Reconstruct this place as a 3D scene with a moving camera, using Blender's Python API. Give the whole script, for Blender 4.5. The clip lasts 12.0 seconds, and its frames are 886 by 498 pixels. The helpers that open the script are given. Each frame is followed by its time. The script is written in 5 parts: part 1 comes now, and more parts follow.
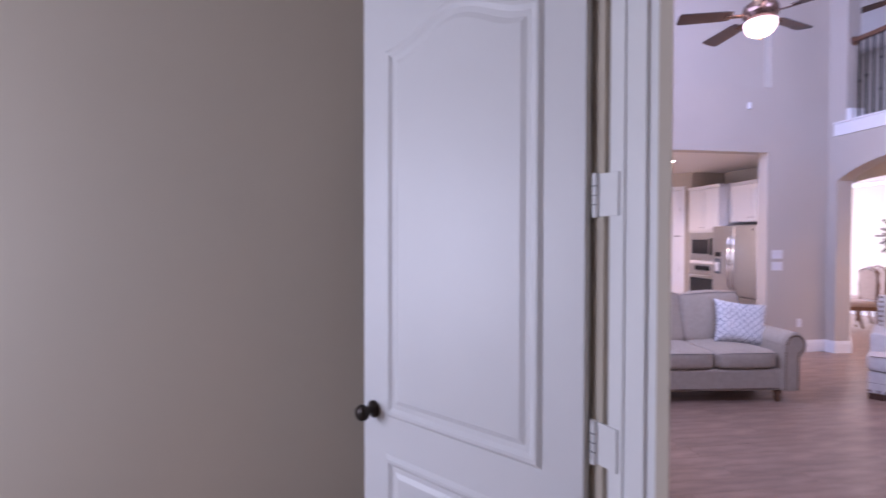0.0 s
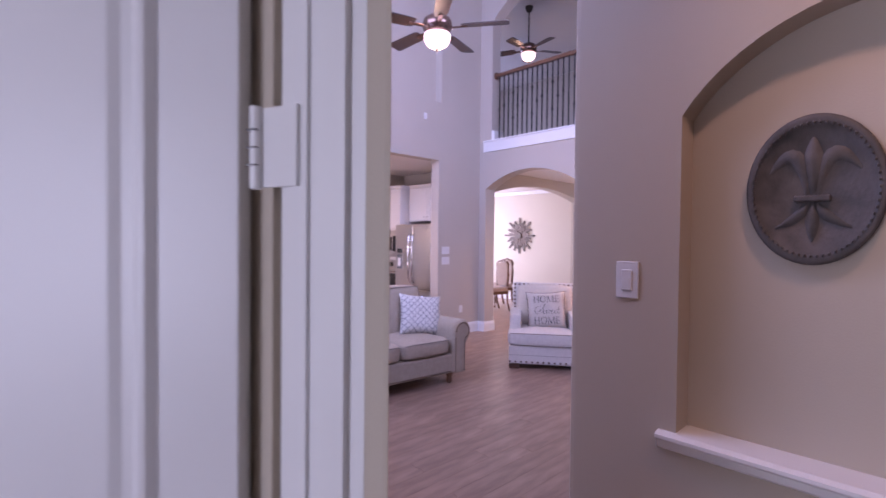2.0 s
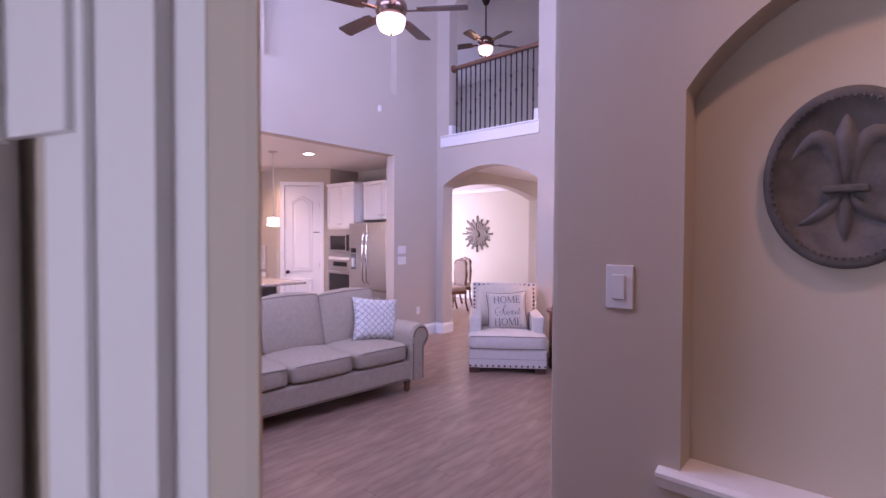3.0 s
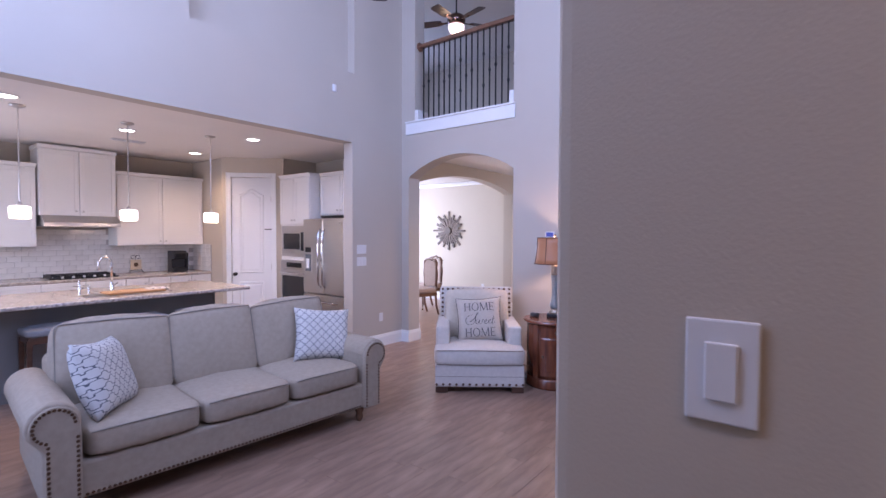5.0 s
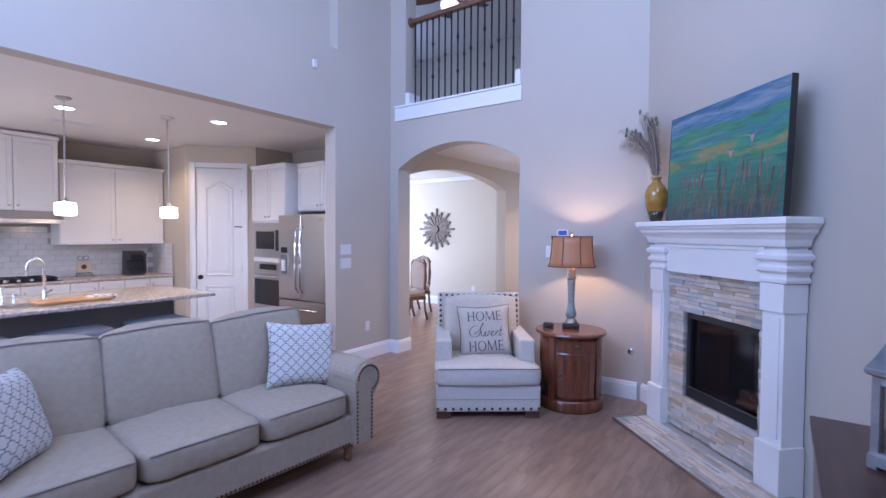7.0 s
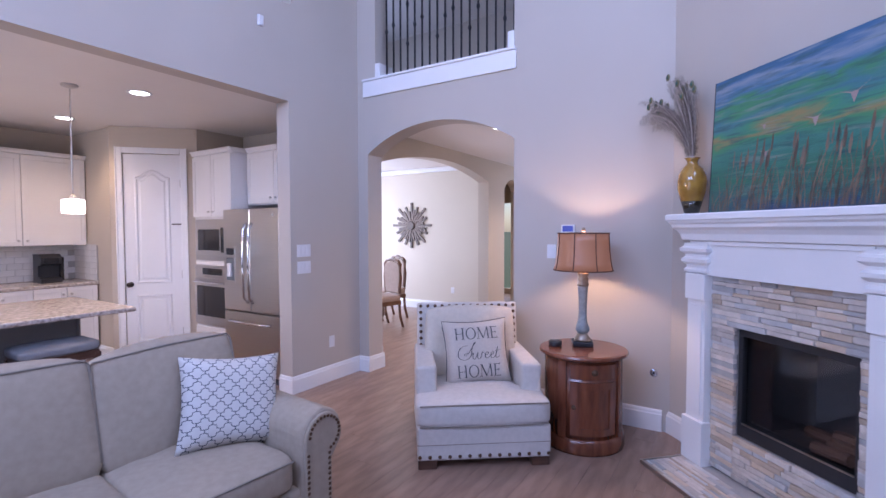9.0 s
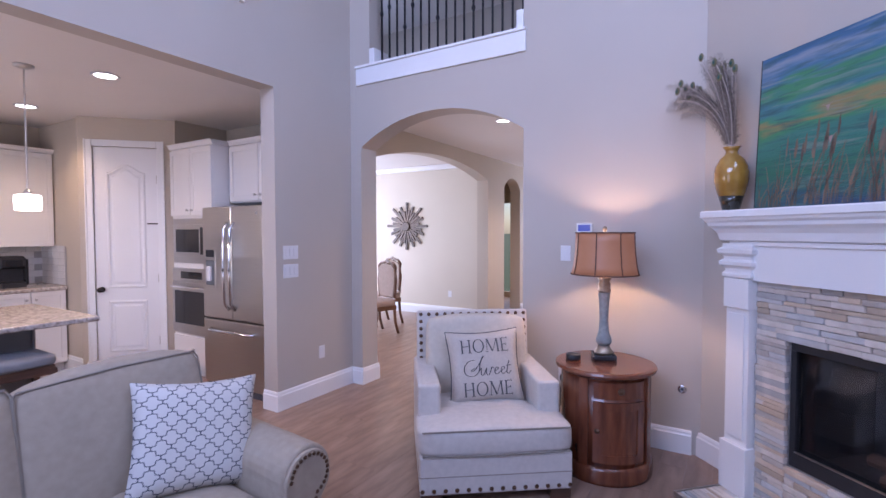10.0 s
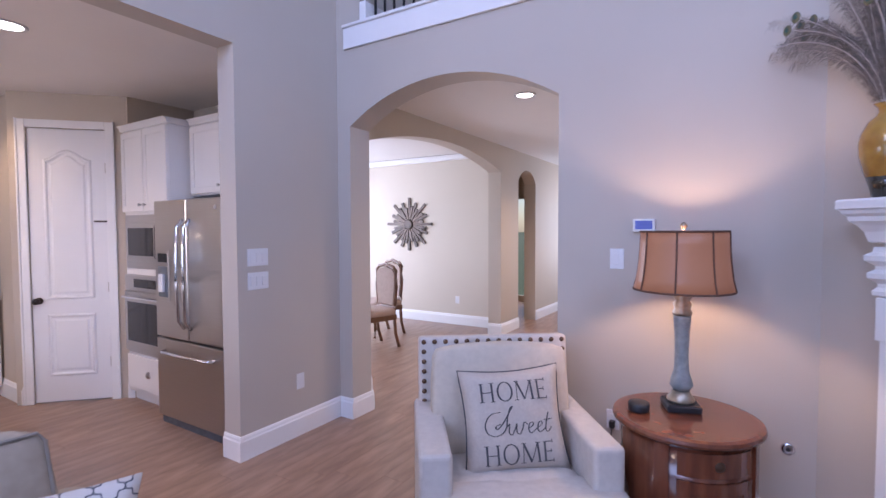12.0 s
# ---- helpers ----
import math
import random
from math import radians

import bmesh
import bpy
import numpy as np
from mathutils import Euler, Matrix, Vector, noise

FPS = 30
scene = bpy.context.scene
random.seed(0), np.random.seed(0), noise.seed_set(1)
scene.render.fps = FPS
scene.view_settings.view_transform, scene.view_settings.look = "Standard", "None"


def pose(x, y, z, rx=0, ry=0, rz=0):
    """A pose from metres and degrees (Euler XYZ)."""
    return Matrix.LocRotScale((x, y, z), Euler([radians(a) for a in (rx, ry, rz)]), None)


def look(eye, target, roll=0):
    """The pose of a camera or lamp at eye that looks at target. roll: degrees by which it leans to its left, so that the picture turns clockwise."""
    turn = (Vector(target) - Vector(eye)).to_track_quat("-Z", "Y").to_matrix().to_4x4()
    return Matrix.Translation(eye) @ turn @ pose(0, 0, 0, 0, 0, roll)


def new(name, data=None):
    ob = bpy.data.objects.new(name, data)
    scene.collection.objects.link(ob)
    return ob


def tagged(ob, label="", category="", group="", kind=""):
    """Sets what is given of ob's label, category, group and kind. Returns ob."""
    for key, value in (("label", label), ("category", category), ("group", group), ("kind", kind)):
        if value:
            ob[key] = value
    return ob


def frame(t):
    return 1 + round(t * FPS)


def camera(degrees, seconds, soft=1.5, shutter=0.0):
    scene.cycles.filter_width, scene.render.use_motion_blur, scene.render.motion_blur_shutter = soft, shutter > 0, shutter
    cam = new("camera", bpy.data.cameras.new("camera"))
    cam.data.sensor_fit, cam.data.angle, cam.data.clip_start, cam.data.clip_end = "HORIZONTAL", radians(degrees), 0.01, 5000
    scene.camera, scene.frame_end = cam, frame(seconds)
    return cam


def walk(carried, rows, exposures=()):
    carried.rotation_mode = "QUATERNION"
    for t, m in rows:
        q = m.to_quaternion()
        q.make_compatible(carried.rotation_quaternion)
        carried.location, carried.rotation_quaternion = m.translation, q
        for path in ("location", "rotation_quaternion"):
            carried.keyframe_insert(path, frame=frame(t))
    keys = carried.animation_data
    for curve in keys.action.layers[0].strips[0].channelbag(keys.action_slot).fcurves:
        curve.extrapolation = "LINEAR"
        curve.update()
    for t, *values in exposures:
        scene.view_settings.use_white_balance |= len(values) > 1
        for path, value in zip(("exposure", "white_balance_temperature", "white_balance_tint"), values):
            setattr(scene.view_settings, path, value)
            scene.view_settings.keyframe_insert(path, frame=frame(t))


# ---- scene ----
cam = camera(85.7, 12.0, shutter=0.5)
PATH = [
    (0, (0.045, 0.123, 1.533), (0.328, 2.103, 1.498), 0.1),
    (0.5, (0.121, 0.164, 1.516), (0.718, 2.073, 1.478), 0.5),
    (1, (0.162, 0.256, 1.521), (1.074, 2.035, 1.484), 0.5),
    (1.5, (0.182, 0.394, 1.521), (1.374, 2.0, 1.483), 0.6),
    (2, (0.312, 0.584, 1.527), (1.694, 2.028, 1.486), 0.6),
    (2.5, (0.445, 0.703, 1.519), (1.905, 2.07, 1.478), 0.3),
    (3, (0.522, 0.798, 1.532), (2.03, 2.111, 1.486), 0.3),
    (5, (1.187, 1.200, 1.557), (2.761, 2.433, 1.495), 0.2),
    (5.5, (1.289, 1.328, 1.561), (2.871, 2.55, 1.494), 0.2),
    (6, (1.397, 1.511, 1.548), (2.977, 2.736, 1.483), 0.2),
    (6.5, (1.504, 1.643, 1.533), (3.094, 2.854, 1.466), 0.2),
    (7, (1.625, 1.803, 1.545), (3.254, 2.961, 1.48), 0.3),
    (7.5, (1.779, 1.966, 1.552), (3.436, 3.083, 1.482), 0.1),
    (9.5, (2.496, 2.513, 1.541), (4.195, 3.565, 1.465), -0.1),
    (10, (2.644, 2.655, 1.53), (4.351, 3.695, 1.458), -0.1),
    (10.5, (2.855, 2.758, 1.53), (4.56, 3.8, 1.458), -0.1),
    (11, (3.048, 2.877, 1.534), (4.751, 3.923, 1.458), -0.2),
    (11.5, (3.238, 3.02, 1.531), (4.933, 4.079, 1.455), -0.2),
    (12, (3.409, 3.16, 1.531), (5.106, 4.216, 1.453), -0.2),
]
walk(cam, [(t, look(eye, target, roll)) for t, eye, target, roll in PATH],
     exposures=[(0, 0.18, 6200, 36), (1.5, 0.02, 6200, 40), (2.5, 0.08, 6250, 46), (3.0, 0.08, 6300, 48), (5.0, 0.0, 5800, 22), (6.5, 0.05, 5350, 13), (7.5, 0.05, 5350, 14), (9.5, -0.03, 5750, 22), (12, -0.08, 5850, 20)])

# ---- world, sun, large lights ----
world = bpy.data.worlds.new("sky")
scene.world = world
world.use_nodes = True
wn = world.node_tree
sky = wn.nodes.new("ShaderNodeTexSky")
sky.sky_type = 'NISHITA'
sky.sun_disc = False
sky.sun_elevation = radians(50)
sky.sun_rotation = radians(100)
wn.nodes["Background"].inputs["Strength"].default_value = 0.1
wn.links.new(sky.outputs[0], wn.nodes["Background"].inputs["Color"])
sun = new("sun", bpy.data.lights.new("sun", 'SUN'))
sun.data.energy, sun.data.angle, sun.data.color = 3.0, radians(0.5), (1, 0.95, 0.88)
sun.matrix_world = look((30, 8, 36), (0, 2, 0))

DAY = (0.52, 0.64, 1.0)
WARM = (1.0, 0.68, 0.42)


def area(name, eye, target, w, h, watts, colour):
    lamp = bpy.data.lights.new(name, 'AREA')
    lamp.shape, lamp.size, lamp.size_y, lamp.energy, lamp.color = 'RECTANGLE', w, h, watts, colour
    ob = new(name, lamp)
    ob.matrix_world = look(eye, target)
    return ob


def bulb(name, at, watts, colour, radius=0.05):
    lamp = bpy.data.lights.new(name, 'POINT')
    lamp.energy, lamp.color, lamp.shadow_soft_size = watts, colour, radius
    ob = new(name, lamp)
    ob.location = at
    return ob


def spot(name, at, watts, colour, cone=130):
    lamp = bpy.data.lights.new(name, 'SPOT')
    lamp.energy, lamp.color, lamp.shadow_soft_size = watts, colour, 0.06
    lamp.spot_size, lamp.spot_blend = radians(cone), 0.8
    ob = new(name, lamp)
    ob.matrix_world = look(at, (at[0], at[1] + 0.001, at[2] - 1))
    return ob


# daylight in the window openings
area("window_light", (0.55, 4.45, 1.45), (3, 3.9, 1.35), 1.7, 2.0, 26, DAY)
area("window_light_high", (0.55, 3.85, 4.1), (3, 3.85, 3.85), 3.2, 1.7, 180, DAY)
# unseen high opening in the south wall, added to brighten the north wall
area("fill_light_south", (3.4, 1.23, 4.25), (3.4, 4, 4.0), 2.0, 1.5, 95, DAY)
area("window_light_dining", (8.3, 9.72, 1.5), (8.3, 7, 1.4), 2.2, 1.9, 165, (0.78, 0.84, 1.0))
area("window_light_loft", (8.6, 9.72, 4.6), (8.6, 6, 4.2), 1.8, 1.3, 55, DAY)
area("window_light_kitchen", (0.72, 7.9, 1.6), (3, 7.9, 1.2), 1.8, 1.2, 36, (0.82, 0.86, 1.0))
area("window_light_bedroom", (-2.97, 1.15, 1.45), (0, 1.15, 1.3), 1.4, 1.6, 52, (0.75, 0.88, 1.0))
# added fill from an unseen hall end opening, to lighten the hall ceiling
area("fill_light_entry", (12.95, 5.0, 1.55), (9, 5.0, 1.5), 1.3, 1.5, 55, (0.78, 0.84, 1.0))

# ---- materials ----


def mat(name, c, rough=0.6, metal=0.0, vary=0.06, scale=6.0, bump=0.0, bscale=200.0, c2=None, spec=0.5, rand=0.0, stretch=(1, 1, 1), coat=0.0):
    m = bpy.data.materials.new(name)
    m.use_nodes = True
    n, l = m.node_tree.nodes, m.node_tree.links
    b = n["Principled BSDF"]
    b.inputs["Roughness"].default_value, b.inputs["Metallic"].default_value = rough, metal
    b.inputs["Specular IOR Level"].default_value = spec
    b.inputs["Coat Weight"].default_value = coat
    tc = n.new("ShaderNodeTexCoord")
    mp = n.new("ShaderNodeMapping")
    mp.inputs["Scale"].default_value = stretch
    l.new(tc.outputs["Object"], mp.inputs["Vector"])
    t = n.new("ShaderNodeTexNoise")
    t.inputs["Scale"].default_value, t.inputs["Detail"].default_value = scale, 6
    l.new(mp.outputs[0], t.inputs["Vector"])
    r = n.new("ShaderNodeValToRGB")
    d = c2 or tuple(max(0, k * (1 - 2 * vary)) for k in c)
    r.color_ramp.elements[0].position, r.color_ramp.elements[1].position = 0.3, 0.7
    r.color_ramp.elements[0].color, r.color_ramp.elements[1].color = (*d, 1), (*c, 1)
    l.new(t.outputs[0], r.inputs[0])
    out = r.outputs[0]
    if rand:
        oi = n.new("ShaderNodeObjectInfo")
        mr = n.new("ShaderNodeMapRange")
        mr.inputs["To Min"].default_value, mr.inputs["To Max"].default_value = 1 - rand, 1 + rand
        l.new(oi.outputs["Random"], mr.inputs["Value"])
        mx = n.new("ShaderNodeVectorMath")
        mx.operation = 'SCALE'
        l.new(out, mx.inputs[0])
        l.new(mr.outputs[0], mx.inputs["Scale"])
        out = mx.outputs[0]
    l.new(out, b.inputs["Base Color"])
    if bump:
        t2 = n.new("ShaderNodeTexNoise")
        t2.inputs["Scale"].default_value, t2.inputs["Detail"].default_value = bscale, 3
        l.new(mp.outputs[0], t2.inputs["Vector"])
        bp = n.new("ShaderNodeBump")
        bp.inputs["Strength"].default_value, bp.inputs["Distance"].default_value = bump, 0.004
        l.new(t2.outputs[0], bp.inputs["Height"])
        l.new(bp.outputs[0], b.inputs["Normal"])
    return m


def glow(name, c, power, base=(0.8, 0.8, 0.8)):
    m = mat(name, base, 0.4)
    b = m.node_tree.nodes["Principled BSDF"]
    b.inputs["Emission Color"].default_value = (*c, 1)
    b.inputs["Emission Strength"].default_value = power
    return m


PAINT = mat("greige wall paint", (0.50, 0.455, 0.40), 0.75, vary=0.02, scale=1.5, bump=0.12, bscale=180)
PAINT_WARM = mat("warm beige wall paint", (0.52, 0.455, 0.37), 0.75, vary=0.02, scale=1.5, bump=0.12, bscale=180)
CEIL = mat("ceiling paint", (0.74, 0.70, 0.66), 0.85, vary=0.015, scale=2, bump=0.25, bscale=120)
TRIM = mat("white trim paint", (0.80, 0.80, 0.80), 0.35, vary=0.015, scale=3)
DOORW = mat("white door paint", (0.78, 0.78, 0.79), 0.4, vary=0.015, scale=3, bump=0.05, bscale=90)
CAB = mat("white cabinet paint", (0.78, 0.76, 0.74), 0.38, vary=0.015, scale=3)
PLANK = mat("brown wood floor", (0.34, 0.225, 0.165), 0.30, c2=(0.19, 0.12, 0.088), scale=3.0, rand=0.08, stretch=(1, 5, 1), bump=0.12, bscale=60)
GROUT = mat("floor joint", (0.19, 0.125, 0.09), 0.8)
LINEN = mat("beige linen", (0.41, 0.345, 0.275), 0.9, vary=0.06, scale=30, bump=0.5, bscale=420, spec=0.2)
LINEN_SEAM = mat("linen piping", (0.27, 0.235, 0.20), 0.9, vary=0.05, scale=60)
LINEN_PALE = mat("pale linen", (0.60, 0.56, 0.52), 0.9, vary=0.05, scale=30, bump=0.5, bscale=420, spec=0.2)
STUD = mat("bronze nail heads", (0.14, 0.085, 0.055), 0.35, metal=0.8)
DARKWOOD = mat("dark brown wood", (0.10, 0.05, 0.032), 0.35, c2=(0.055, 0.028, 0.02), scale=5, stretch=(1, 1, 6), bump=0.1, bscale=50)
CHERRY = mat("cherry wood", (0.20, 0.062, 0.028), 0.25, c2=(0.10, 0.03, 0.016), scale=5, stretch=(5, 5, 0.8), coat=0.4)
LEGWOOD = mat("walnut leg", (0.22, 0.11, 0.06), 0.4, c2=(0.12, 0.06, 0.035), scale=10)
RAILWOOD = mat("stained handrail", (0.20, 0.10, 0.06), 0.35, c2=(0.13, 0.06, 0.035), scale=7)
IRON = mat("black iron", (0.03, 0.03, 0.035), 0.45, metal=0.6)
BRONZE = mat("oil rubbed bronze", (0.05, 0.04, 0.035), 0.35, metal=0.8)
COPPER = mat("polished bronze", (0.22, 0.14, 0.11), 0.22, metal=0.9)
STEEL = mat("stainless steel", (0.55, 0.53, 0.51), 0.3, metal=1.0, vary=0.03, scale=3, stretch=(1, 1, 40))
CHROME = mat("chrome", (0.75, 0.75, 0.77), 0.12, metal=1.0)
BLACKG = mat("black glass", (0.02, 0.02, 0.022), 0.08)
BLACK = mat("black plastic", (0.025, 0.025, 0.028), 0.4)
GRANITE = mat("speckled granite", (0.66, 0.60, 0.54), 0.18, c2=(0.24, 0.20, 0.17), scale=38)
ISLAND = mat("grey island paint", (0.20, 0.20, 0.20), 0.5, vary=0.03)
SEATGREY = mat("grey leather", (0.22, 0.23, 0.25), 0.5, vary=0.06, scale=20, bump=0.2, bscale=150)
TILE = mat("white glazed tile", (0.74, 0.72, 0.70), 0.15, rand=0.05)
MORTAR = mat("tile grout", (0.40, 0.38, 0.36), 0.9)
STONE = mat("ledger stone", (0.60, 0.54, 0.48), 0.7, c2=(0.42, 0.37, 0.32), scale=9, rand=0.2, bump=0.7, bscale=35)
STONE_TAN = mat("tan ledger stone", (0.56, 0.45, 0.34), 0.7, c2=(0.38, 0.30, 0.23), scale=9, rand=0.25, bump=0.7, bscale=35)
STONE_GREY = mat("grey ledger stone", (0.50, 0.49, 0.48), 0.7, c2=(0.34, 0.34, 0.34), scale=9, rand=0.25, bump=0.7, bscale=35)
SOOT = mat("black firebox", (0.02, 0.02, 0.022), 0.6, vary=0.2, scale=8)
PLASTIC = mat("white plastic", (0.72, 0.72, 0.73), 0.35, vary=0.01)
MEDAL = mat("grey cast plaque", (0.115, 0.10, 0.095), 0.65, c2=(0.06, 0.054, 0.052), scale=18, bump=0.4, bscale=70)
BLADE = mat("dark fan blade", (0.055, 0.038, 0.036), 0.4, c2=(0.035, 0.025, 0.024), scale=6)
BURST = mat("driftwood bronze", (0.13, 0.09, 0.065), 0.45, c2=(0.05, 0.035, 0.027), scale=14, rand=0.3, metal=0.3)
SHADE = glow("burlap lampshade", (1.0, 0.33, 0.13), 0.13, (0.29, 0.155, 0.09))
SHADE_TRIM = mat("brown shade trim", (0.12, 0.06, 0.04), 0.8)
LAMPG = mat("crackled blue grey ceramic", (0.30, 0.33, 0.33), 0.3, c2=(0.20, 0.23, 0.24), scale=35)
LAMPS = mat("antiqued silver", (0.45, 0.40, 0.33), 0.3, metal=0.7, c2=(0.28, 0.22, 0.16), scale=20)
LITGLASS = glow("lit frosted glass", (1.0, 0.80, 0.68), 4.5)
LITGLASS_FAN = glow("lit alabaster bowl", (1.0, 0.74, 0.66), 1.6)
CANLIGHT = glow("downlight lens", (1.0, 0.90, 0.80), 9.0)
GREYMETAL = mat("weathered grey metal", (0.17, 0.19, 0.21), 0.55, c2=(0.11, 0.12, 0.135), scale=18, metal=0.3)
GREYWOOD = mat("grey lantern frame", (0.26, 0.25, 0.26), 0.6, c2=(0.18, 0.17, 0.18), scale=20)
CANDLE = mat("ivory wax candle", (0.72, 0.58, 0.30), 0.55, vary=0.04)
CONSOLE = mat("dark walnut table", (0.085, 0.045, 0.035), 0.3, c2=(0.05, 0.025, 0.02), scale=4, stretch=(1, 8, 1))
PILLOW = mat("oatmeal pillow", (0.52, 0.47, 0.42), 0.95, vary=0.05, scale=60, bump=0.5, bscale=400, spec=0.2)
INK = mat("charcoal print", (0.09, 0.09, 0.10), 0.9)
LOFT_DARK = mat("dark leather", (0.03, 0.03, 0.035), 0.5)
BOARD = mat("bamboo board", (0.45, 0.25, 0.11), 0.45, c2=(0.33, 0.17, 0.07), scale=8, stretch=(1, 10, 1))
PLATE = mat("cream tile", (0.62, 0.50, 0.36), 0.4)
SCREEN = mat("blue screen", (0.10, 0.13, 0.45), 0.2)
VASE = mat("amber glazed vase", (0.42, 0.24, 0.04), 0.12, c2=(0.26, 0.13, 0.025), scale=12, coat=0.6)
VASE_DARK = mat("dark glazed foot", (0.03, 0.025, 0.015), 0.12, coat=0.6)
FEATHER = mat("feather barbs", (0.20, 0.17, 0.145), 0.7, c2=(0.085, 0.075, 0.07), scale=40)
QUILL = mat("feather quill", (0.50, 0.44, 0.40), 0.5)
EYE_TEAL = mat("feather eye", (0.02, 0.12, 0.12), 0.35, c2=(0.04, 0.05, 0.02), scale=60)
CHAIRCLOTH = mat("dining chair cloth", (0.42, 0.32, 0.27), 0.9, vary=0.06, scale=30)
GLASS = bpy.data.materials.new("clear glass")
GLASS.use_nodes = True
GLASS.node_tree.nodes["Principled BSDF"].inputs["Transmission Weight"].default_value = 1.0
GLASS.node_tree.nodes["Principled BSDF"].inputs["Roughness"].default_value = 0.0
MIRROR = mat("mirror", (0.9, 0.9, 0.9), 0.02, metal=1.0, vary=0.0)


def trellis():
    m = mat("trellis print cotton", (0.60, 0.58, 0.56), 0.9, vary=0.02, scale=30)
    n, l = m.node_tree.nodes, m.node_tree.links
    b = n["Principled BSDF"]
    base = b.inputs["Base Color"].links[0].from_socket
    tc = n.new("ShaderNodeTexCoord")
    sp = n.new("ShaderNodeSeparateXYZ")
    l.new(tc.outputs["Object"], sp.inputs[0])

    def op(kind, a, c=None):
        k = n.new("ShaderNodeMath")
        k.operation = kind
        for i, v in enumerate((a, c)):
            if v is None:
                continue
            if isinstance(v, (int, float)):
                k.inputs[i].default_value = v
            else:
                l.new(v, k.inputs[i])
        return k.outputs[0]
    X, Y = op('MULTIPLY', sp.outputs[0], 92), op('MULTIPLY', sp.outputs[2], 92)
    s, d = op('ADD', X, Y), op('SUBTRACT', X, Y)
    u = op('ADD', s, op('MULTIPLY', op('SINE', op('MULTIPLY', d, 2.0)), 0.42))
    v = op('ADD', d, op('MULTIPLY', op('SINE', op('MULTIPLY', s, 2.0)), 0.42))
    f = op('MINIMUM', op('ABSOLUTE', op('SINE', op('MULTIPLY', u, 0.5))), op('ABSOLUTE', op('SINE', op('MULTIPLY', v, 0.5))))
    line = op('LESS_THAN', f, 0.15)
    mx = n.new("ShaderNodeMix")
    mx.data_type = 'RGBA'
    l.new(line, mx.inputs["Factor"])
    l.new(base, mx.inputs[6])
    mx.inputs[7].default_value = (0.10, 0.105, 0.13, 1)
    l.new(mx.outputs[2], b.inputs["Base Color"])
    return m


TRELLIS = trellis()


def painted_canvas():
    """Bands of loose horizontal brushwork, blue above and green below, with a rust streak between."""
    m = mat("painted marsh canvas", (0.1, 0.2, 0.2), 0.45, bump=0.5, bscale=45, stretch=(1, 1, 4))
    n, l = m.node_tree.nodes, m.node_tree.links
    b = n["Principled BSDF"]
    tc = n.new("ShaderNodeTexCoord")
    sp = n.new("ShaderNodeSeparateXYZ")
    l.new(tc.outputs["Object"], sp.inputs[0])

    def strokes(tilt, sx, sz, scale, detail, distortion):
        mp = n.new("ShaderNodeMapping")
        mp.inputs["Rotation"].default_value = (0, radians(tilt), 0)
        mp.inputs["Scale"].default_value = (sx, 1, sz)
        l.new(tc.outputs["Object"], mp.inputs[0])
        t = n.new("ShaderNodeTexNoise")
        t.inputs["Scale"].default_value, t.inputs["Detail"].default_value = scale, detail
        t.inputs["Distortion"].default_value = distortion
        l.new(mp.outputs[0], t.inputs["Vector"])
        return t.outputs[0]

    def math_node(kind, a, c, d=0.0):
        k = n.new("ShaderNodeMath")
        k.operation = kind
        for i, v in enumerate((a, c, d)):
            if isinstance(v, (int, float)):
                k.inputs[i].default_value = v
            else:
                l.new(v, k.inputs[i])
        return k.outputs[0]

    def ramp(stops, source):
        r = n.new("ShaderNodeValToRGB")
        e = r.color_ramp.elements
        e[0].position, e[0].color = stops[0][0], (*stops[0][1], 1)
        e[1].position, e[1].color = stops[-1][0], (*stops[-1][1], 1)
        for p, c in stops[1:-1]:
            e.new(p).color = (*c, 1)
        l.new(source, r.inputs[0])
        return r.outputs[0]

    def mix(f, a, c):
        x = n.new("ShaderNodeMix")
        x.data_type = 'RGBA'
        l.new(f, x.inputs["Factor"])
        l.new(a, x.inputs[6])
        l.new(c, x.inputs[7])
        return x.outputs[2]

    broad, fine = strokes(-9, 1.3, 5.0, 1.6, 5, 0.4), strokes(-6, 2.2, 16.0, 2.2, 6, 0.6)
    level = math_node('MULTIPLY_ADD', broad, 0.34, sp.outputs[2])
    base = ramp([(0.16, (0.025, 0.06, 0.13)), (0.24, (0.03, 0.13, 0.11)), (0.38, (0.025, 0.15, 0.09)), (0.50, (0.04, 0.19, 0.15)), (0.585, (0.05, 0.22, 0.10)),
                 (0.615, (0.27, 0.20, 0.08)), (0.65, (0.05, 0.24, 0.13)), (0.72, (0.05, 0.17, 0.22)), (0.79, (0.05, 0.22, 0.10)), (0.84, (0.06, 0.16, 0.28)),
                 (0.90, (0.22, 0.27, 0.34)), (0.95, (0.05, 0.14, 0.27)), (1.0, (0.03, 0.10, 0.18))], level)
    dark = ramp([(0.0, (0.02, 0.06, 0.08)), (1.0, (0.03, 0.10, 0.10))], sp.outputs[2])
    pale = ramp([(0.0, (0.16, 0.22, 0.17)), (0.5, (0.22, 0.26, 0.22)), (1.0, (0.24, 0.30, 0.38))], sp.outputs[2])
    out = mix(ramp([(0.50, (0, 0, 0)), (0.70, (0.75, 0.75, 0.75))], fine), base, dark)
    streak = strokes(-12, 1.6, 20.0, 1.7, 6, 0.8)
    out = mix(ramp([(0.55, (0, 0, 0)), (0.75, (0.8, 0.8, 0.8))], streak), out, pale)
    l.new(out, b.inputs["Base Color"])
    return m


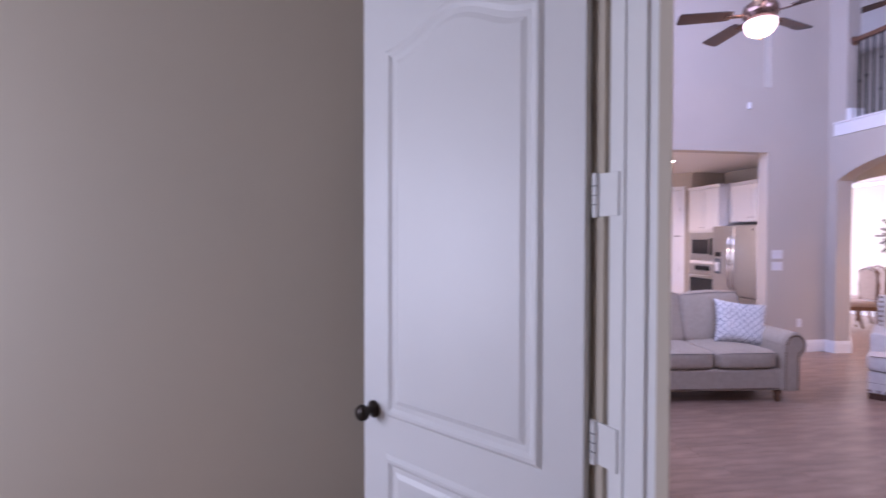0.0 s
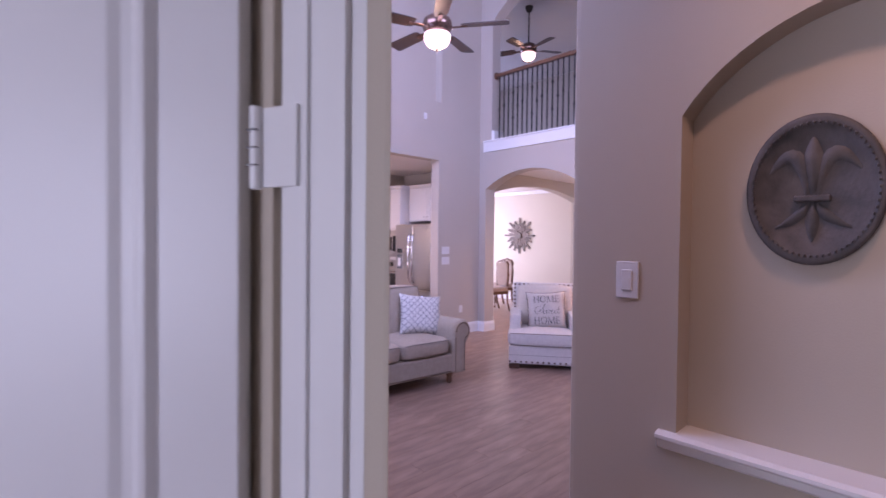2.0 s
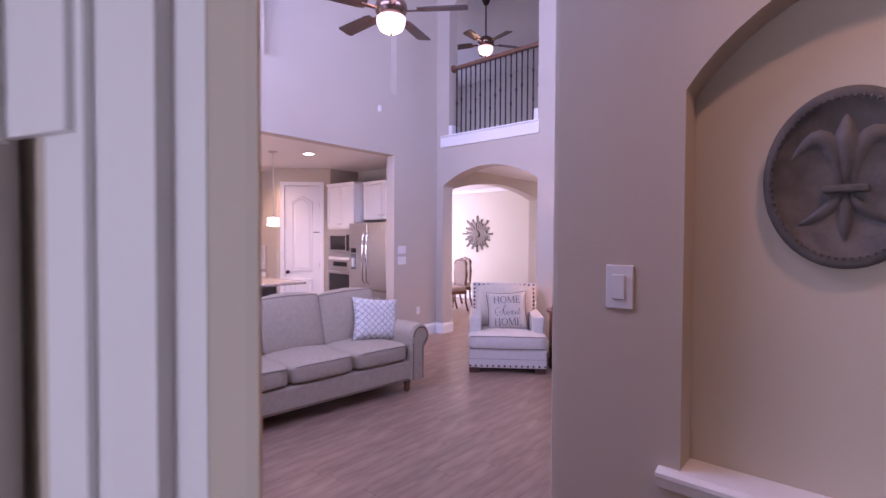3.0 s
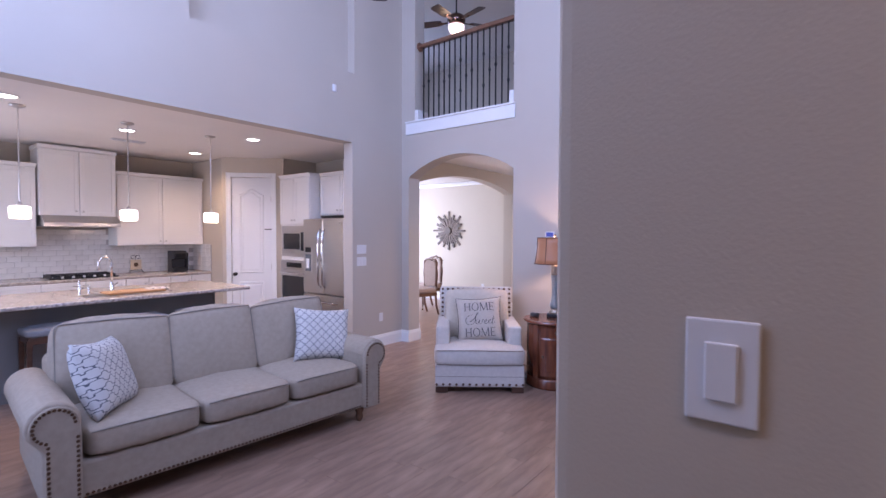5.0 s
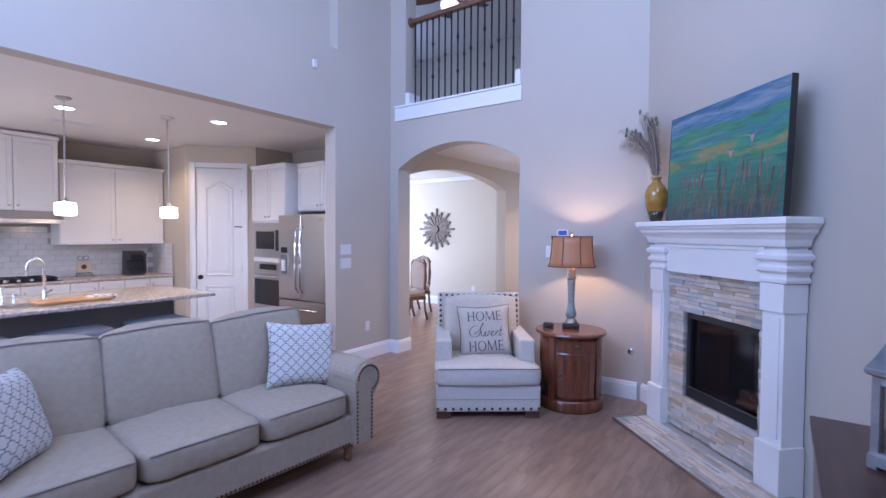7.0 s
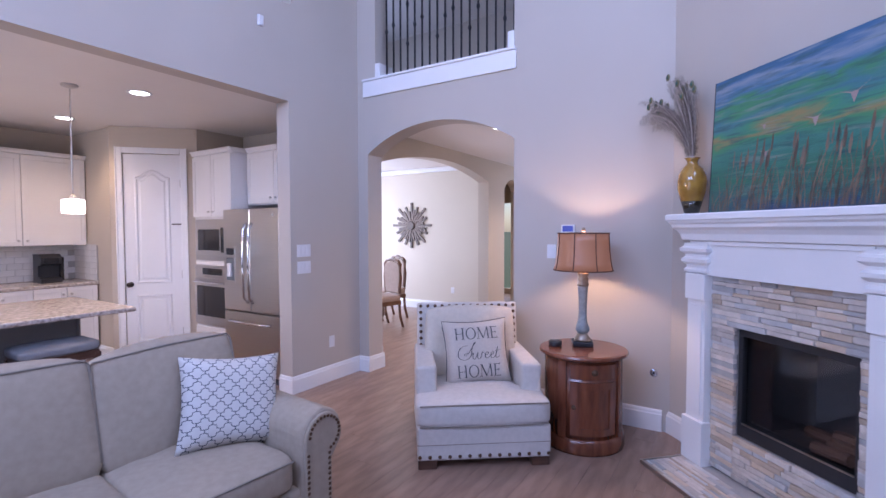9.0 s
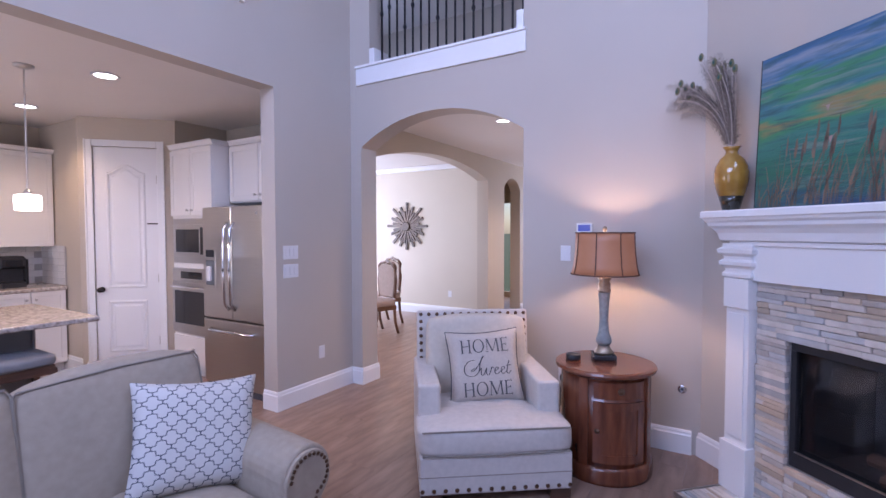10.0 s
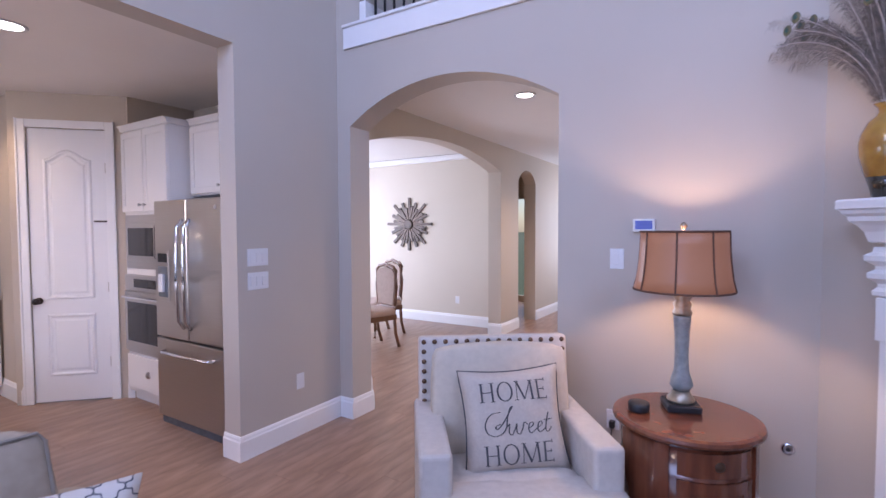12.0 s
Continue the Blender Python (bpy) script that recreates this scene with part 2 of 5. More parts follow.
CANVAS = painted_canvas()
REED = mat("reed brush strokes", (0.21, 0.13, 0.08), 0.6, c2=(0.08, 0.08, 0.065), scale=14, rand=0.45)
BIRD = mat("pale brush strokes", (0.38, 0.27, 0.25), 0.6)

# ---- mesh helpers ----


def part(name, bm, material, parent=None, label="", smooth=False):
    bmesh.ops.recalc_face_normals(bm, faces=bm.faces)
    me = bpy.data.meshes.new(name)
    bm.to_mesh(me)
    bm.free()
    me.materials.append(material)
    if smooth:
        me.polygons.foreach_set("use_smooth", [True] * len(me.polygons))
    ob = new(name, me)
    if parent:
        ob.parent = parent
    if label:
        ob["label"] = label
    return ob


def thing(name, m, label, category, group=""):
    ob = new(name)
    ob.matrix_world = m
    ob.empty_display_size = 0.1
    return tagged(ob, label, category, group)


def box(x0, x1, y0, y1, z0, z1, bevel=0.0, bm=None, seg=2):
    own = bm if bm is not None else bmesh.new()
    tmp = bmesh.new()
    bmesh.ops.create_cube(tmp, size=1)
    for v in tmp.verts:
        v.co = ((x0 + x1) / 2 + v.co.x * (x1 - x0), (y0 + y1) / 2 + v.co.y * (y1 - y0), (z0 + z1) / 2 + v.co.z * (z1 - z0))
    if bevel:
        bmesh.ops.bevel(tmp, geom=tmp.edges[:], offset=bevel, segments=seg, affect='EDGES', profile=0.5)
    return merge(own, tmp)


def merge(own, tmp, m=None):
    if m is not None:
        bmesh.ops.transform(tmp, matrix=m, verts=tmp.verts)
    me = bpy.data.meshes.new("tmp")
    tmp.to_mesh(me)
    tmp.free()
    own.from_mesh(me)
    bpy.data.meshes.remove(me)
    return own


def lathe(profile, seg=24, bm=None, at=(0, 0, 0)):
    bm = bm if bm is not None else bmesh.new()
    rings = []
    for r, z in profile:
        rings.append([bm.verts.new((at[0] + r * math.cos(2 * math.pi * i / seg), at[1] + r * math.sin(2 * math.pi * i / seg), at[2] + z)) for i in range(seg)])
    for a, b in zip(rings, rings[1:]):
        for i in range(seg):
            bm.faces.new((a[i], a[(i + 1) % seg], b[(i + 1) % seg], b[i]))
    bm.faces.new(rings[0][::-1])
    bm.faces.new(rings[-1])
    return bm


def rod(a, b, r, seg=10, bm=None, r2=None):
    own = bm if bm is not None else bmesh.new()
    a, b = Vector(a), Vector(b)
    tmp = bmesh.new()
    bmesh.ops.create_cone(tmp, cap_ends=True, segments=seg, radius1=r, radius2=r if r2 is None else r2, depth=(b - a).length)
    return merge(own, tmp, Matrix.Translation((a + b) / 2) @ (b - a).to_track_quat('Z', 'Y').to_matrix().to_4x4())


def tube(points, r, seg=8):
    """A bent tube through the points."""
    bm = bmesh.new()
    pts = [Vector(p) for p in points]
    rings = []
    for i, p in enumerate(pts):
        d = (pts[min(i + 1, len(pts) - 1)] - pts[max(i - 1, 0)]).normalized()
        q = d.to_track_quat('Z', 'Y').to_matrix()
        rings.append([bm.verts.new(p + q @ Vector((r * math.cos(2 * math.pi * k / seg), r * math.sin(2 * math.pi * k / seg), 0))) for k in range(seg)])
    for a, b in zip(rings, rings[1:]):
        for k in range(seg):
            bm.faces.new((a[k], a[(k + 1) % seg], b[(k + 1) % seg], b[k]))
    bm.faces.new(rings[0][::-1])
    bm.faces.new(rings[-1])
    return bm


def slab(outline, axis, c0, c1, bm=None):
    """A flat outline of (a, z) carried from c0 to c1 along x or y, or of (x, y) along z."""
    bm = bm if bm is not None else bmesh.new()

    def at(a, z, c):
        return {'x': (c, a, z), 'y': (a, c, z), 'z': (a, z, c)}[axis]
    A = [bm.verts.new(at(a, z, c0)) for a, z in outline]
    B = [bm.verts.new(at(a, z, c1)) for a, z in outline]
    bm.faces.new(A)
    bm.faces.new(B[::-1])
    n = len(A)
    for i in range(n):
        bm.faces.new((A[i], B[i], B[(i + 1) % n], A[(i + 1) % n]))
    return bm


def arc(a0, a1, spring, apex, n=20):
    """The points of a flat round arch from (a0, spring) to (a1, spring)."""
    h, w = apex - spring, abs(a1 - a0) / 2
    R = (w * w + h * h) / (2 * h)
    mid, half = (a0 + a1) / 2, math.asin(min(1, w / R))
    if h > w:
        half = math.pi - half
    s = 1 if a1 > a0 else -1
    return [(mid + s * R * math.sin(k), apex - R + R * math.cos(k)) for k in [-half + 2 * half * i / n for i in range(n + 1)]]


def cushion(w, d, h, puff=0.03, n=8, power=5.0, sag=0.0):
    """A stuffed cushion: a rounded block whose faces swell."""
    bm = bmesh.new()
    bmesh.ops.create_cube(bm, size=2)
    bmesh.ops.subdivide_edges(bm, edges=bm.edges[:], cuts=n, use_grid_fill=True)
    for v in bm.verts:
        c = v.co.copy()
        s = (abs(c.x) ** power + abs(c.y) ** power + abs(c.z) ** power) ** (1 / power)
        u = c / s
        fx, fy, fz = (1 - min(1, abs(u.x)) ** 2), (1 - min(1, abs(u.y)) ** 2), (1 - min(1, abs(u.z)) ** 2)
        wob = 0.006 * math.sin(9 * u.x + 5 * u.y) * math.cos(7 * u.z + 3 * u.x)
        v.co = Vector((u.x * (w / 2 + puff * 0.5 * fy * fz), u.y * (d / 2 + puff * 0.5 * fx * fz), u.z * (h / 2 + puff * fx * fy + wob) - sag * fx * fy))
    return bm


def throw_pillow(w, h, t):
    """A square pillow in the xz plane with drawn-out corners."""
    bm = bmesh.new()
    n = 16
    grids = []
    for side in (1, -1):
        g = []
        for i in range(n + 1):
            row = []
            for j in range(n + 1):
                a, b = 2 * i / n - 1, 2 * j / n - 1
                pull = 1 - 0.09 * ((1 - a * a) * abs(b) ** 3 + (1 - b * b) * abs(a) ** 3)
                thick = t / 2 * ((1 - a ** 4) * (1 - b ** 4)) ** 0.5 + 0.006
                thick += 0.006 * math.sin(6 * a + 4 * b) * (1 - a * a) * (1 - b * b)
                row.append(bm.verts.new((a * w / 2 * pull, side * thick, b * h / 2 * pull)))
            g.append(row)
        grids.append(g)
        for i in range(n):
            for j in range(n):
                bm.faces.new((g[i][j], g[i + 1][j], g[i + 1][j + 1], g[i][j + 1]))
    bmesh.ops.bridge_loops(bm, edges=[e for e in bm.edges if e.is_boundary])
    return bm


def pillow_edge(w, h, r):
    pts = []
    n = 12
    for k in range(4 * n + 1):
        s, f = divmod(k, n)
        q = 2 * f / n - 1
        a, b = [(q, -1), (1, q), (-q, 1), (-1, -q)][s % 4]
        pull = 1 - 0.09 * ((1 - a * a) * abs(b) ** 3 + (1 - b * b) * abs(a) ** 3)
        pts.append((a * w / 2 * pull, 0, b * h / 2 * pull))
    return tube(pts, r, 6)


def structure(name, bm, material, label, category):
    return tagged(part(name, bm, material), label, category, kind="structure")


# ---- the large structure ----
ZC, ZL, YK, XA = 2.745, 5.75, 5.95, 6.28
structure("floor", box(-3.1, 13.2, -2.6, 9.9, -0.10, -0.012), GROUT, "brown wood plank floor throughout the rooms", "floor")
structure("ground", box(-400, 400, -400, 400, -0.5, -0.3), mat("lawn", (0.06, 0.09, 0.03), 0.9, scale=3), "plain lawn around the house", "ground")

# arch wall between living room and hall
YA0, YA1 = 5.816, 4.112
structure("wall_east", slab([(YK, 0), (YK, 3.05), (1.0, 3.05), (1.0, 0), (YA1, 0)] + arc(YA1, YA0, 2.36, 2.62) + [(YA0, 0)], 'x', XA, XA + 0.23),
          PAINT, "greige painted wall with a tall arched passage", "wall")
structure("wall_east_upper", slab([(YK, 3.05), (YK, ZL), (1.0, ZL), (1.0, 3.05), (4.114, 3.05)] + arc(4.114, 5.70, 5.06, 5.42) + [(5.70, 3.05)], 'x', XA, XA + 0.20),
          PAINT, "greige upper wall with an arched loft opening", "wall")
# kitchen wall with its wide opening and the shallow recess above
XO = 5.345
structure("wall_north", slab([(0.5, 2.74), (0.5, 3.62), (6.5, 3.62), (6.5, 0), (XO, 0), (XO, 2.74)], 'y', YK, YK + 0.17), PAINT, "greige wall over the wide kitchen opening", "wall")
structure("wall_north_upper", slab([(0.5, 3.62), (0.5, ZL), (6.5, ZL), (6.5, 3.62), (5.385, 3.62), (5.385, 5.3), (3.32, 5.3), (3.32, 3.62)], 'y', YK, YK + 0.13), PAINT,
          "greige upper wall with a shallow square recess", "wall")
structure("wall_recess", box(0.5, 6.5, YK + 0.13, YK + 0.25, 3.622, ZL), PAINT, "back of the shallow wall recess", "wall")
# outer west wall with two storeys of windows
wb = bmesh.new()
for y0, y1, z0, z1 in ((1.16, 1.8, 0, ZL), (5.5, 6.2, 0, ZL), (1.8, 5.5, 0, 0.4), (1.8, 3.6, 0.4, 2.5), (5.3, 5.5, 0.4, 2.5), (1.8, 5.5, 2.5, 3.25), (1.8, 2.2, 3.25, 4.95), (1.8, 5.5, 4.95, ZL)):
    box(0.60, 0.630, y0, y1, z0, z1, bm=wb)
structure("wall_west", wb, PAINT, "greige wall with tall window openings", "wall")
# south wall and the wall with the niche
# the high gap in the south wall is added for fill_light_south
sb = bmesh.new()
for x0, x1, z0, z1 in ((1.93, 5.35, 0, 3.45), (1.93, 2.3, 3.45, 5.1), (4.5, 5.35, 3.45, 5.1), (1.93, 5.35, 5.1, ZL)):
    box(x0, x1, 1.18, 1.375, z0, z1, bm=sb)
structure("wall_south", sb, PAINT, "greige living room wall with an added high opening for fill light", "wall")
nb = bmesh.new()
slab([(1.465, 0.94), (1.465, 3.0), (-2.5, 3.0), (-2.5, 0.94), (0.22, 0.94)] + arc(0.22, 1.125, 1.90, 2.14) + [(1.125, 0.94)], 'x', 1.805, 1.93, nb)
slab([(1.465, 0), (1.465, 0.94), (-2.5, 0.94), (-2.5, 0)], 'x', 1.805, 1.93, nb)
slab([(1.805, 1.465), (1.807, 1.480), (1.815, 1.487), (1.83, 1.490), (1.93, 1.490), (1.93, 1.465)], 'z', 0, ZL, nb)
structure("wall_niche", nb, PAINT_WARM, "greige passage wall with an arched niche", "wall")
structure("wall_niche_back", box(1.90, 1.935, -0.2, 1.3, 0.9, 2.4), PAINT_WARM, "back of the arched wall niche", "wall")
structure("lintel_passage", box(0.631, 1.83, 1.31, 1.49, 3.0, ZL), PAINT, "wall above the passage", "wall")
structure("ceiling_passage", box(0.40, 1.93, -2.6, 1.31, 3.0, 3.1), CEIL, "white passage ceiling", "ceiling")
# bedroom
bw = bmesh.new()
box(0.50, 0.605, -2.6, 0.12, 0, 3.0, bm=bw)
box(0.50, 0.605, 0.12, 1.03, 2.50, 3.0, bm=bw)
structure("wall_bedroom_east", bw, PAINT_WARM, "greige bedroom wall with the doorway", "wall")
structure("wall_bedroom_north", box(-3.1, 0.60, 1.97, 2.1, 0, 3.0), PAINT_WARM, "greige bedroom wall behind the open door", "wall")
structure("wall_bedroom_jamb", slab([(0.627, 0.997), (0.6245, 1.003), (0.6190, 1.0285), (0.615, 1.16), (0.630, 1.16), (0.630, 1.0)], "z", 0, 3.0), PAINT_WARM, "greige wall end beside the doorway", "wall")
structure("wall_bedroom_west", slab([(-2.6, 0), (-2.6, 3.0), (2.1, 3.0), (2.1, 0), (1.9, 0), (1.9, 2.3), (0.4, 2.3), (0.4, 0)], 'x', -3.1, -3.0), PAINT_WARM, "bedroom wall with a window", "wall")
structure("wall_bedroom_south", box(-3.1, 2.1, -2.7, -2.6, 0, 3.0), PAINT_WARM, "plain bedroom wall", "wall")
structure("ceiling_bedroom", box(-3.1, 0.40, -2.6, 2.1, 3.0, 3.1), CEIL, "white bedroom ceiling", "ceiling")
# fireplace corner: wall across the corner
FO = Vector((5.257, 2.172, 0))
FM = Matrix.Translation(FO) @ Matrix.Rotation(radians(225), 4, 'Z')


def F(u, n, z):
    """The fireplace's own axes: u along its front, n out into the room."""
    return FO + Vector((0.7071, 0.7071, 0)) * u + Vector((-0.7071, 0.7071, 0)) * n + Vector((0, 0, z))


cb = bmesh.new()
# the wall is notched for the firebox
pts = [(1.30, 0), (1.30, ZL), (-0.90, ZL), (-0.90, 0), (-0.23, 0), (-0.23, 0.96), (0.485, 0.96), (0.485, 0)]
A = [cb.verts.new(F(u, -0.26, z)) for u, z in pts]
B = [cb.verts.new(F(u, -0.37, z)) for u, z in pts]
cb.faces.new(A)
cb.faces.new(B[::-1])
for i in range(len(A)):
    cb.faces.new((A[i], B[i], B[(i + 1) % len(A)], A[(i + 1) % len(A)]))
structure("wall_chimney", cb, PAINT, "pale greige wall across the corner above the fireplace", "wall")
structure("ceiling_living", box(0.5, 6.5, 1.3, 6.2, ZL, ZL + 0.1), CEIL, "white two-storey living room ceiling", "ceiling")
# kitchen
structure("ceiling_kitchen", box(0.5, 6.5, YK + 0.17, 9.75, ZC, ZC + 0.1), CEIL, "white kitchen ceiling", "ceiling")
structure("wall_kitchen_north", box(0.5, 5.0, 9.6, 9.75, 0, ZC), PAINT_WARM, "beige kitchen wall behind the cabinets", "wall")
structure("wall_kitchen_west", slab([(YK + 0.17, 0), (YK + 0.17, ZC), (9.6, ZC), (9.6, 0), (8.9, 0), (8.9, 2.2), (6.9, 2.2), (6.9, 0)], 'x', 0.5, 0.62), PAINT_WARM, "beige kitchen wall", "wall")
structure("wall_kitchen_east", box(6.22, 6.30, YK + 0.17, 9.75, 0, ZC), PAINT_WARM, "beige kitchen wall behind the refrigerator", "wall")
structure("wall_pantry_side", box(4.99, 5.10, 8.50, 9.6, 0, ZC), PAINT_WARM, "beige pantry wall", "wall")
PD = Vector((5.262, 8.228, 0))
PM = Matrix.Translation(PD) @ Matrix.Rotation(radians(-44.8), 4, 'Z')
pw = slab([(-0.44, 0), (-0.44, ZC), (0.50, ZC), (0.50, 0), (0.31, 0), (0.31, 2.44), (-0.31, 2.44), (-0.31, 0)], 'y', 0.0, 0.11)
bmesh.ops.transform(pw, matrix=PM, verts=pw.verts)
structure("wall_pantry", pw, PAINT_WARM, "beige angled pantry wall with its door", "wall")
structure("wall_oven_side", box(5.60, 6.22, 7.87, 7.97, 0, ZC), PAINT_WARM, "beige wall beside the oven cabinet", "wall")
# hall, dining room
structure("wall_hall_north", slab([(6.51, 0), (6.51, 2.85), (13, 2.85), (13, 0), (11.09, 0)] + arc(11.09, 10.36, 2.30, 2.49) + [(10.36, 0), (9.72, 0)] + arc(9.72, 6.84, 2.37, 2.57) + [(6.84, 0)], 'y', 6.1, 6.30),
          PAINT_WARM, "beige hall wall with a broad arch and a narrow arch", "wall")
structure("wall_hall_south", box(6.51, 13, 3.9, 4.0, 0, 2.85), PAINT_WARM, "beige hall wall", "wall")
he_ = bmesh.new()
for y0, y1, z0, z1 in ((3.9, 4.35, 0, 2.85), (4.35, 5.65, 0, 0.8), (4.35, 5.65, 2.3, 2.85), (5.65, 6.98, 0, 2.85), (6.98, 7.6, 0, 0.12), (6.98, 7.6, 2.2, 2.85), (7.6, 9.75, 0, 2.85)):
    box(13, 13.1, y0, y1, z0, z1, bm=he_)
structure("wall_hall_end", he_, PAINT_WARM, "beige hall end wall with an added unseen window opening and a glazed door", "wall")
structure("ceiling_hall", box(6.51, 13.1, 3.9, 9.75, 2.75, 2.85), CEIL, "white hall and dining ceiling", "ceiling")
structure("wall_dining_east", box(10.1, 10.22, 6.30, 9.75, 0, 2.75), mat("cream dining paint", (0.62, 0.555, 0.46), 0.75, vary=0.02, scale=1.5, bump=0.1), "cream dining room wall with a sunburst mirror", "wall")
structure("wall_dining_north", slab([(6.4, 0), (6.4, 2.75), (13, 2.75), (13, 0), (9.4, 0), (9.4, 2.45), (7.2, 2.45), (7.2, 0)], 'y', 9.75, 9.85), PAINT_WARM, "dining room wall with a window", "wall")
structure("wall_dining_west", box(6.30, 6.51, 6.18, 9.75, 0, 2.75), PAINT_WARM, "plain dining room wall", "wall")
# loft
structure("floor_loft", box(6.48, 11.4, 2.5, 9.75, 2.86, 3.05), mat("loft carpet", (0.35, 0.31, 0.27), 0.95, scale=60), "beige loft carpet", "floor")
structure("wall_loft_east", box(10.9, 11.0, 2.5, 9.75, 3.05, 5.75), PAINT, "grey loft wall", "wall")
structure("wall_loft_north", slab([(6.4, 3.05), (6.4, 5.75), (11, 5.75), (11, 3.05), (9.5, 3.05), (9.5, 5.3), (7.7, 5.3), (7.7, 3.05)], 'y', 9.75, 9.85), PAINT, "loft wall with a window", "wall")
structure("wall_loft_south", box(6.48, 11, 2.4, 2.5, 3.05, 5.75), PAINT, "plain loft wall", "wall")
structure("ceiling_loft", box(6.48, 11, 2.4, 9.85, 5.75, 5.85), CEIL, "white loft ceiling", "ceiling")


def baseboard(a, b, side, h=0.165, t=0.018):
    """A skirting board with a moulded top from a to b; side turns it to the left (1) or right (-1) of that line."""
    a, b = Vector((*a, 0)), Vector((*b, 0))
    d = (b - a).normalized()
    q = Vector((-d.y, d.x, 0)) * side
    prof = [(0, 0), (t, 0), (t, h * 0.78), (t * 0.7, h * 0.84), (t * 0.62, h * 0.92), (t * 0.3, h), (0, h)]
    bm = bmesh.new()
    A = [bm.verts.new(a + q * p + Vector((0, 0, z))) for p, z in prof]
    B = [bm.verts.new(b + q * p + Vector((0, 0, z))) for p, z in prof]
    bm.faces.new(A)
    bm.faces.new(B[::-1])
    for i in range(len(A)):
        bm.faces.new((A[i], B[i], B[(i + 1) % len(A)], A[(i + 1) % len(A)]))
    structure("baseboard", bm, TRIM, "white moulded baseboard", "baseboard")


baseboard((XO + 0.0, YK), (XA, YK), -1)
baseboard((XO, YK + 0.17), (XO, YK - 0.018), -1)
baseboard((XA, YK), (XA, YA0 - 0.018), -1)
baseboard((XA, YA0), (XA + 0.25, YA0), -1)
baseboard((XA, YA1), (XA, 2.88), -1)
baseboard((5.10 - 0.11, 9.6), (4.99, 8.50), -1)
baseboard((5.57, 7.92), (5.61, 7.88), -1)
baseboard((6.51, 6.1), (6.84, 6.1), -1)
baseboard((9.72, 6.1), (10.36, 6.1), -1)
baseboard((11.09, 6.1), (13, 6.1), -1)
baseboard((9.72, 6.30), (9.72, 6.08), -1)
baseboard((10.1, 9.75), (10.1, 6.30), -1)
baseboard((1.93, 1.375), (4.78, 1.375), 1)
baseboard((1.805, -2.5), (1.805, 1.465), 1)
baseboard((F(1.29, -0.26, 0).x, F(1.29, -0.26, 0).y), (F(0.80, -0.26, 0).x, F(0.80, -0.26, 0).y), -1)
structure("trim_crown_dining", box(10.0, 10.1, 6.3, 9.75, 2.66, 2.748, 0.02), TRIM, "white crown moulding", "trim")
structure("trim_loft_ledge", box(XA - 0.022, XA - 0.001, 4.09, 5.86, 2.965, 3.125, 0.004), TRIM, "white fascia board under the loft railing", "trim")
structure("trim_loft_cap", box(XA - 0.04, XA + 0.24, 4.09, 5.86, 3.126, 3.15, 0.005), TRIM, "white cap board under the loft railing", "trim")

# ---- doors, switches and built-in pieces ----


def panel_door(owner, w, h, t, face, arched=True):
    """A moulded two-panel door leaf in the xz plane from x = 0 to w; face: the side, -1 or 1 in y, that carries the panels."""
    part("leaf", box(0, w, -t / 2, t / 2, 0.012, h, 0.002), DOORW, owner)
    m = 0.115
    lo = [(m, 0.24), (w - m, 0.24), (w - m, 0.80), (m, 0.80)]
    rise = 0.085
    up = [(m, 0.93), (w - m, 0.93)]
    if arched:
        z0, z1 = h - 0.265, h - 0.265 + rise
        n = 16
        up += [(w - m - (w - 2 * m) * i / n, z0 + (z1 - z0) * (0.5 - 0.5 * math.cos(2 * math.pi * i / n))) for i in range(n + 1)]
    else:
        up += [(w - m, h - 0.14), (m, h - 0.14)]
    for out in (lo, up):
        cx, cz = w / 2, sum(p[1] for p in out) / len(out)
        bm = bmesh.new()
        y = face * t / 2

        def ring(inset, dy):
            xs = [p[0] for p in out]
            zs = [p[1] for p in out]
            sx, sz = 1 - 2 * inset / (max(xs) - min(xs)), 1 - 2 * inset / (max(zs) - min(zs))
            mz = (max(zs) + min(zs)) / 2
            return [bm.verts.new((cx + (a - cx) * sx, y + face * dy, mz + (b - mz) * sz)) for a, b in out]
        rings = [ring(0, 0.001), ring(0.012, 0.010), ring(0.022, 0.010), ring(0.034, 0.002), ring(0.050, 0.002), ring(0.066, 0.008)]
        for a, b in zip(rings, rings[1:]):
            for i in range(len(a)):
                bm.faces.new((a[i], a[(i + 1) % len(a)], b[(i + 1) % len(a)], b[i]))
        bm.faces.new(rings[-1])
        part("panel", bm, DOORW, owner)


def knob(owner, x, y, z, face):
    k = part("knob", lathe([(0.030, 0), (0.030, 0.006), (0.012, 0.012), (0.011, 0.035), (0.024, 0.042), (0.029, 0.055), (0.024, 0.068), (0.006, 0.073)], 20), BRONZE, owner, "dark bronze knob", True)
    k.matrix_local = pose(x, y, z, -90 * face, 0, 0)
    return k


# open bedroom door
hx, hy, ex, ey = 0.5695, 1.246, 0.026, 1.862
ang = math.degrees(math.atan2(ey - hy, ex - hx))
door = thing("door_bedroom", pose(hx, hy, 0, 0, 0, ang), "white two-panel bedroom door standing wide open", "door")
panel_door(door, 0.83, 2.44, 0.036, 1)
knob(door, 0.775, 0.018, 0.94, 1)
knob(door, 0.775, -0.018, 0.94, -1)

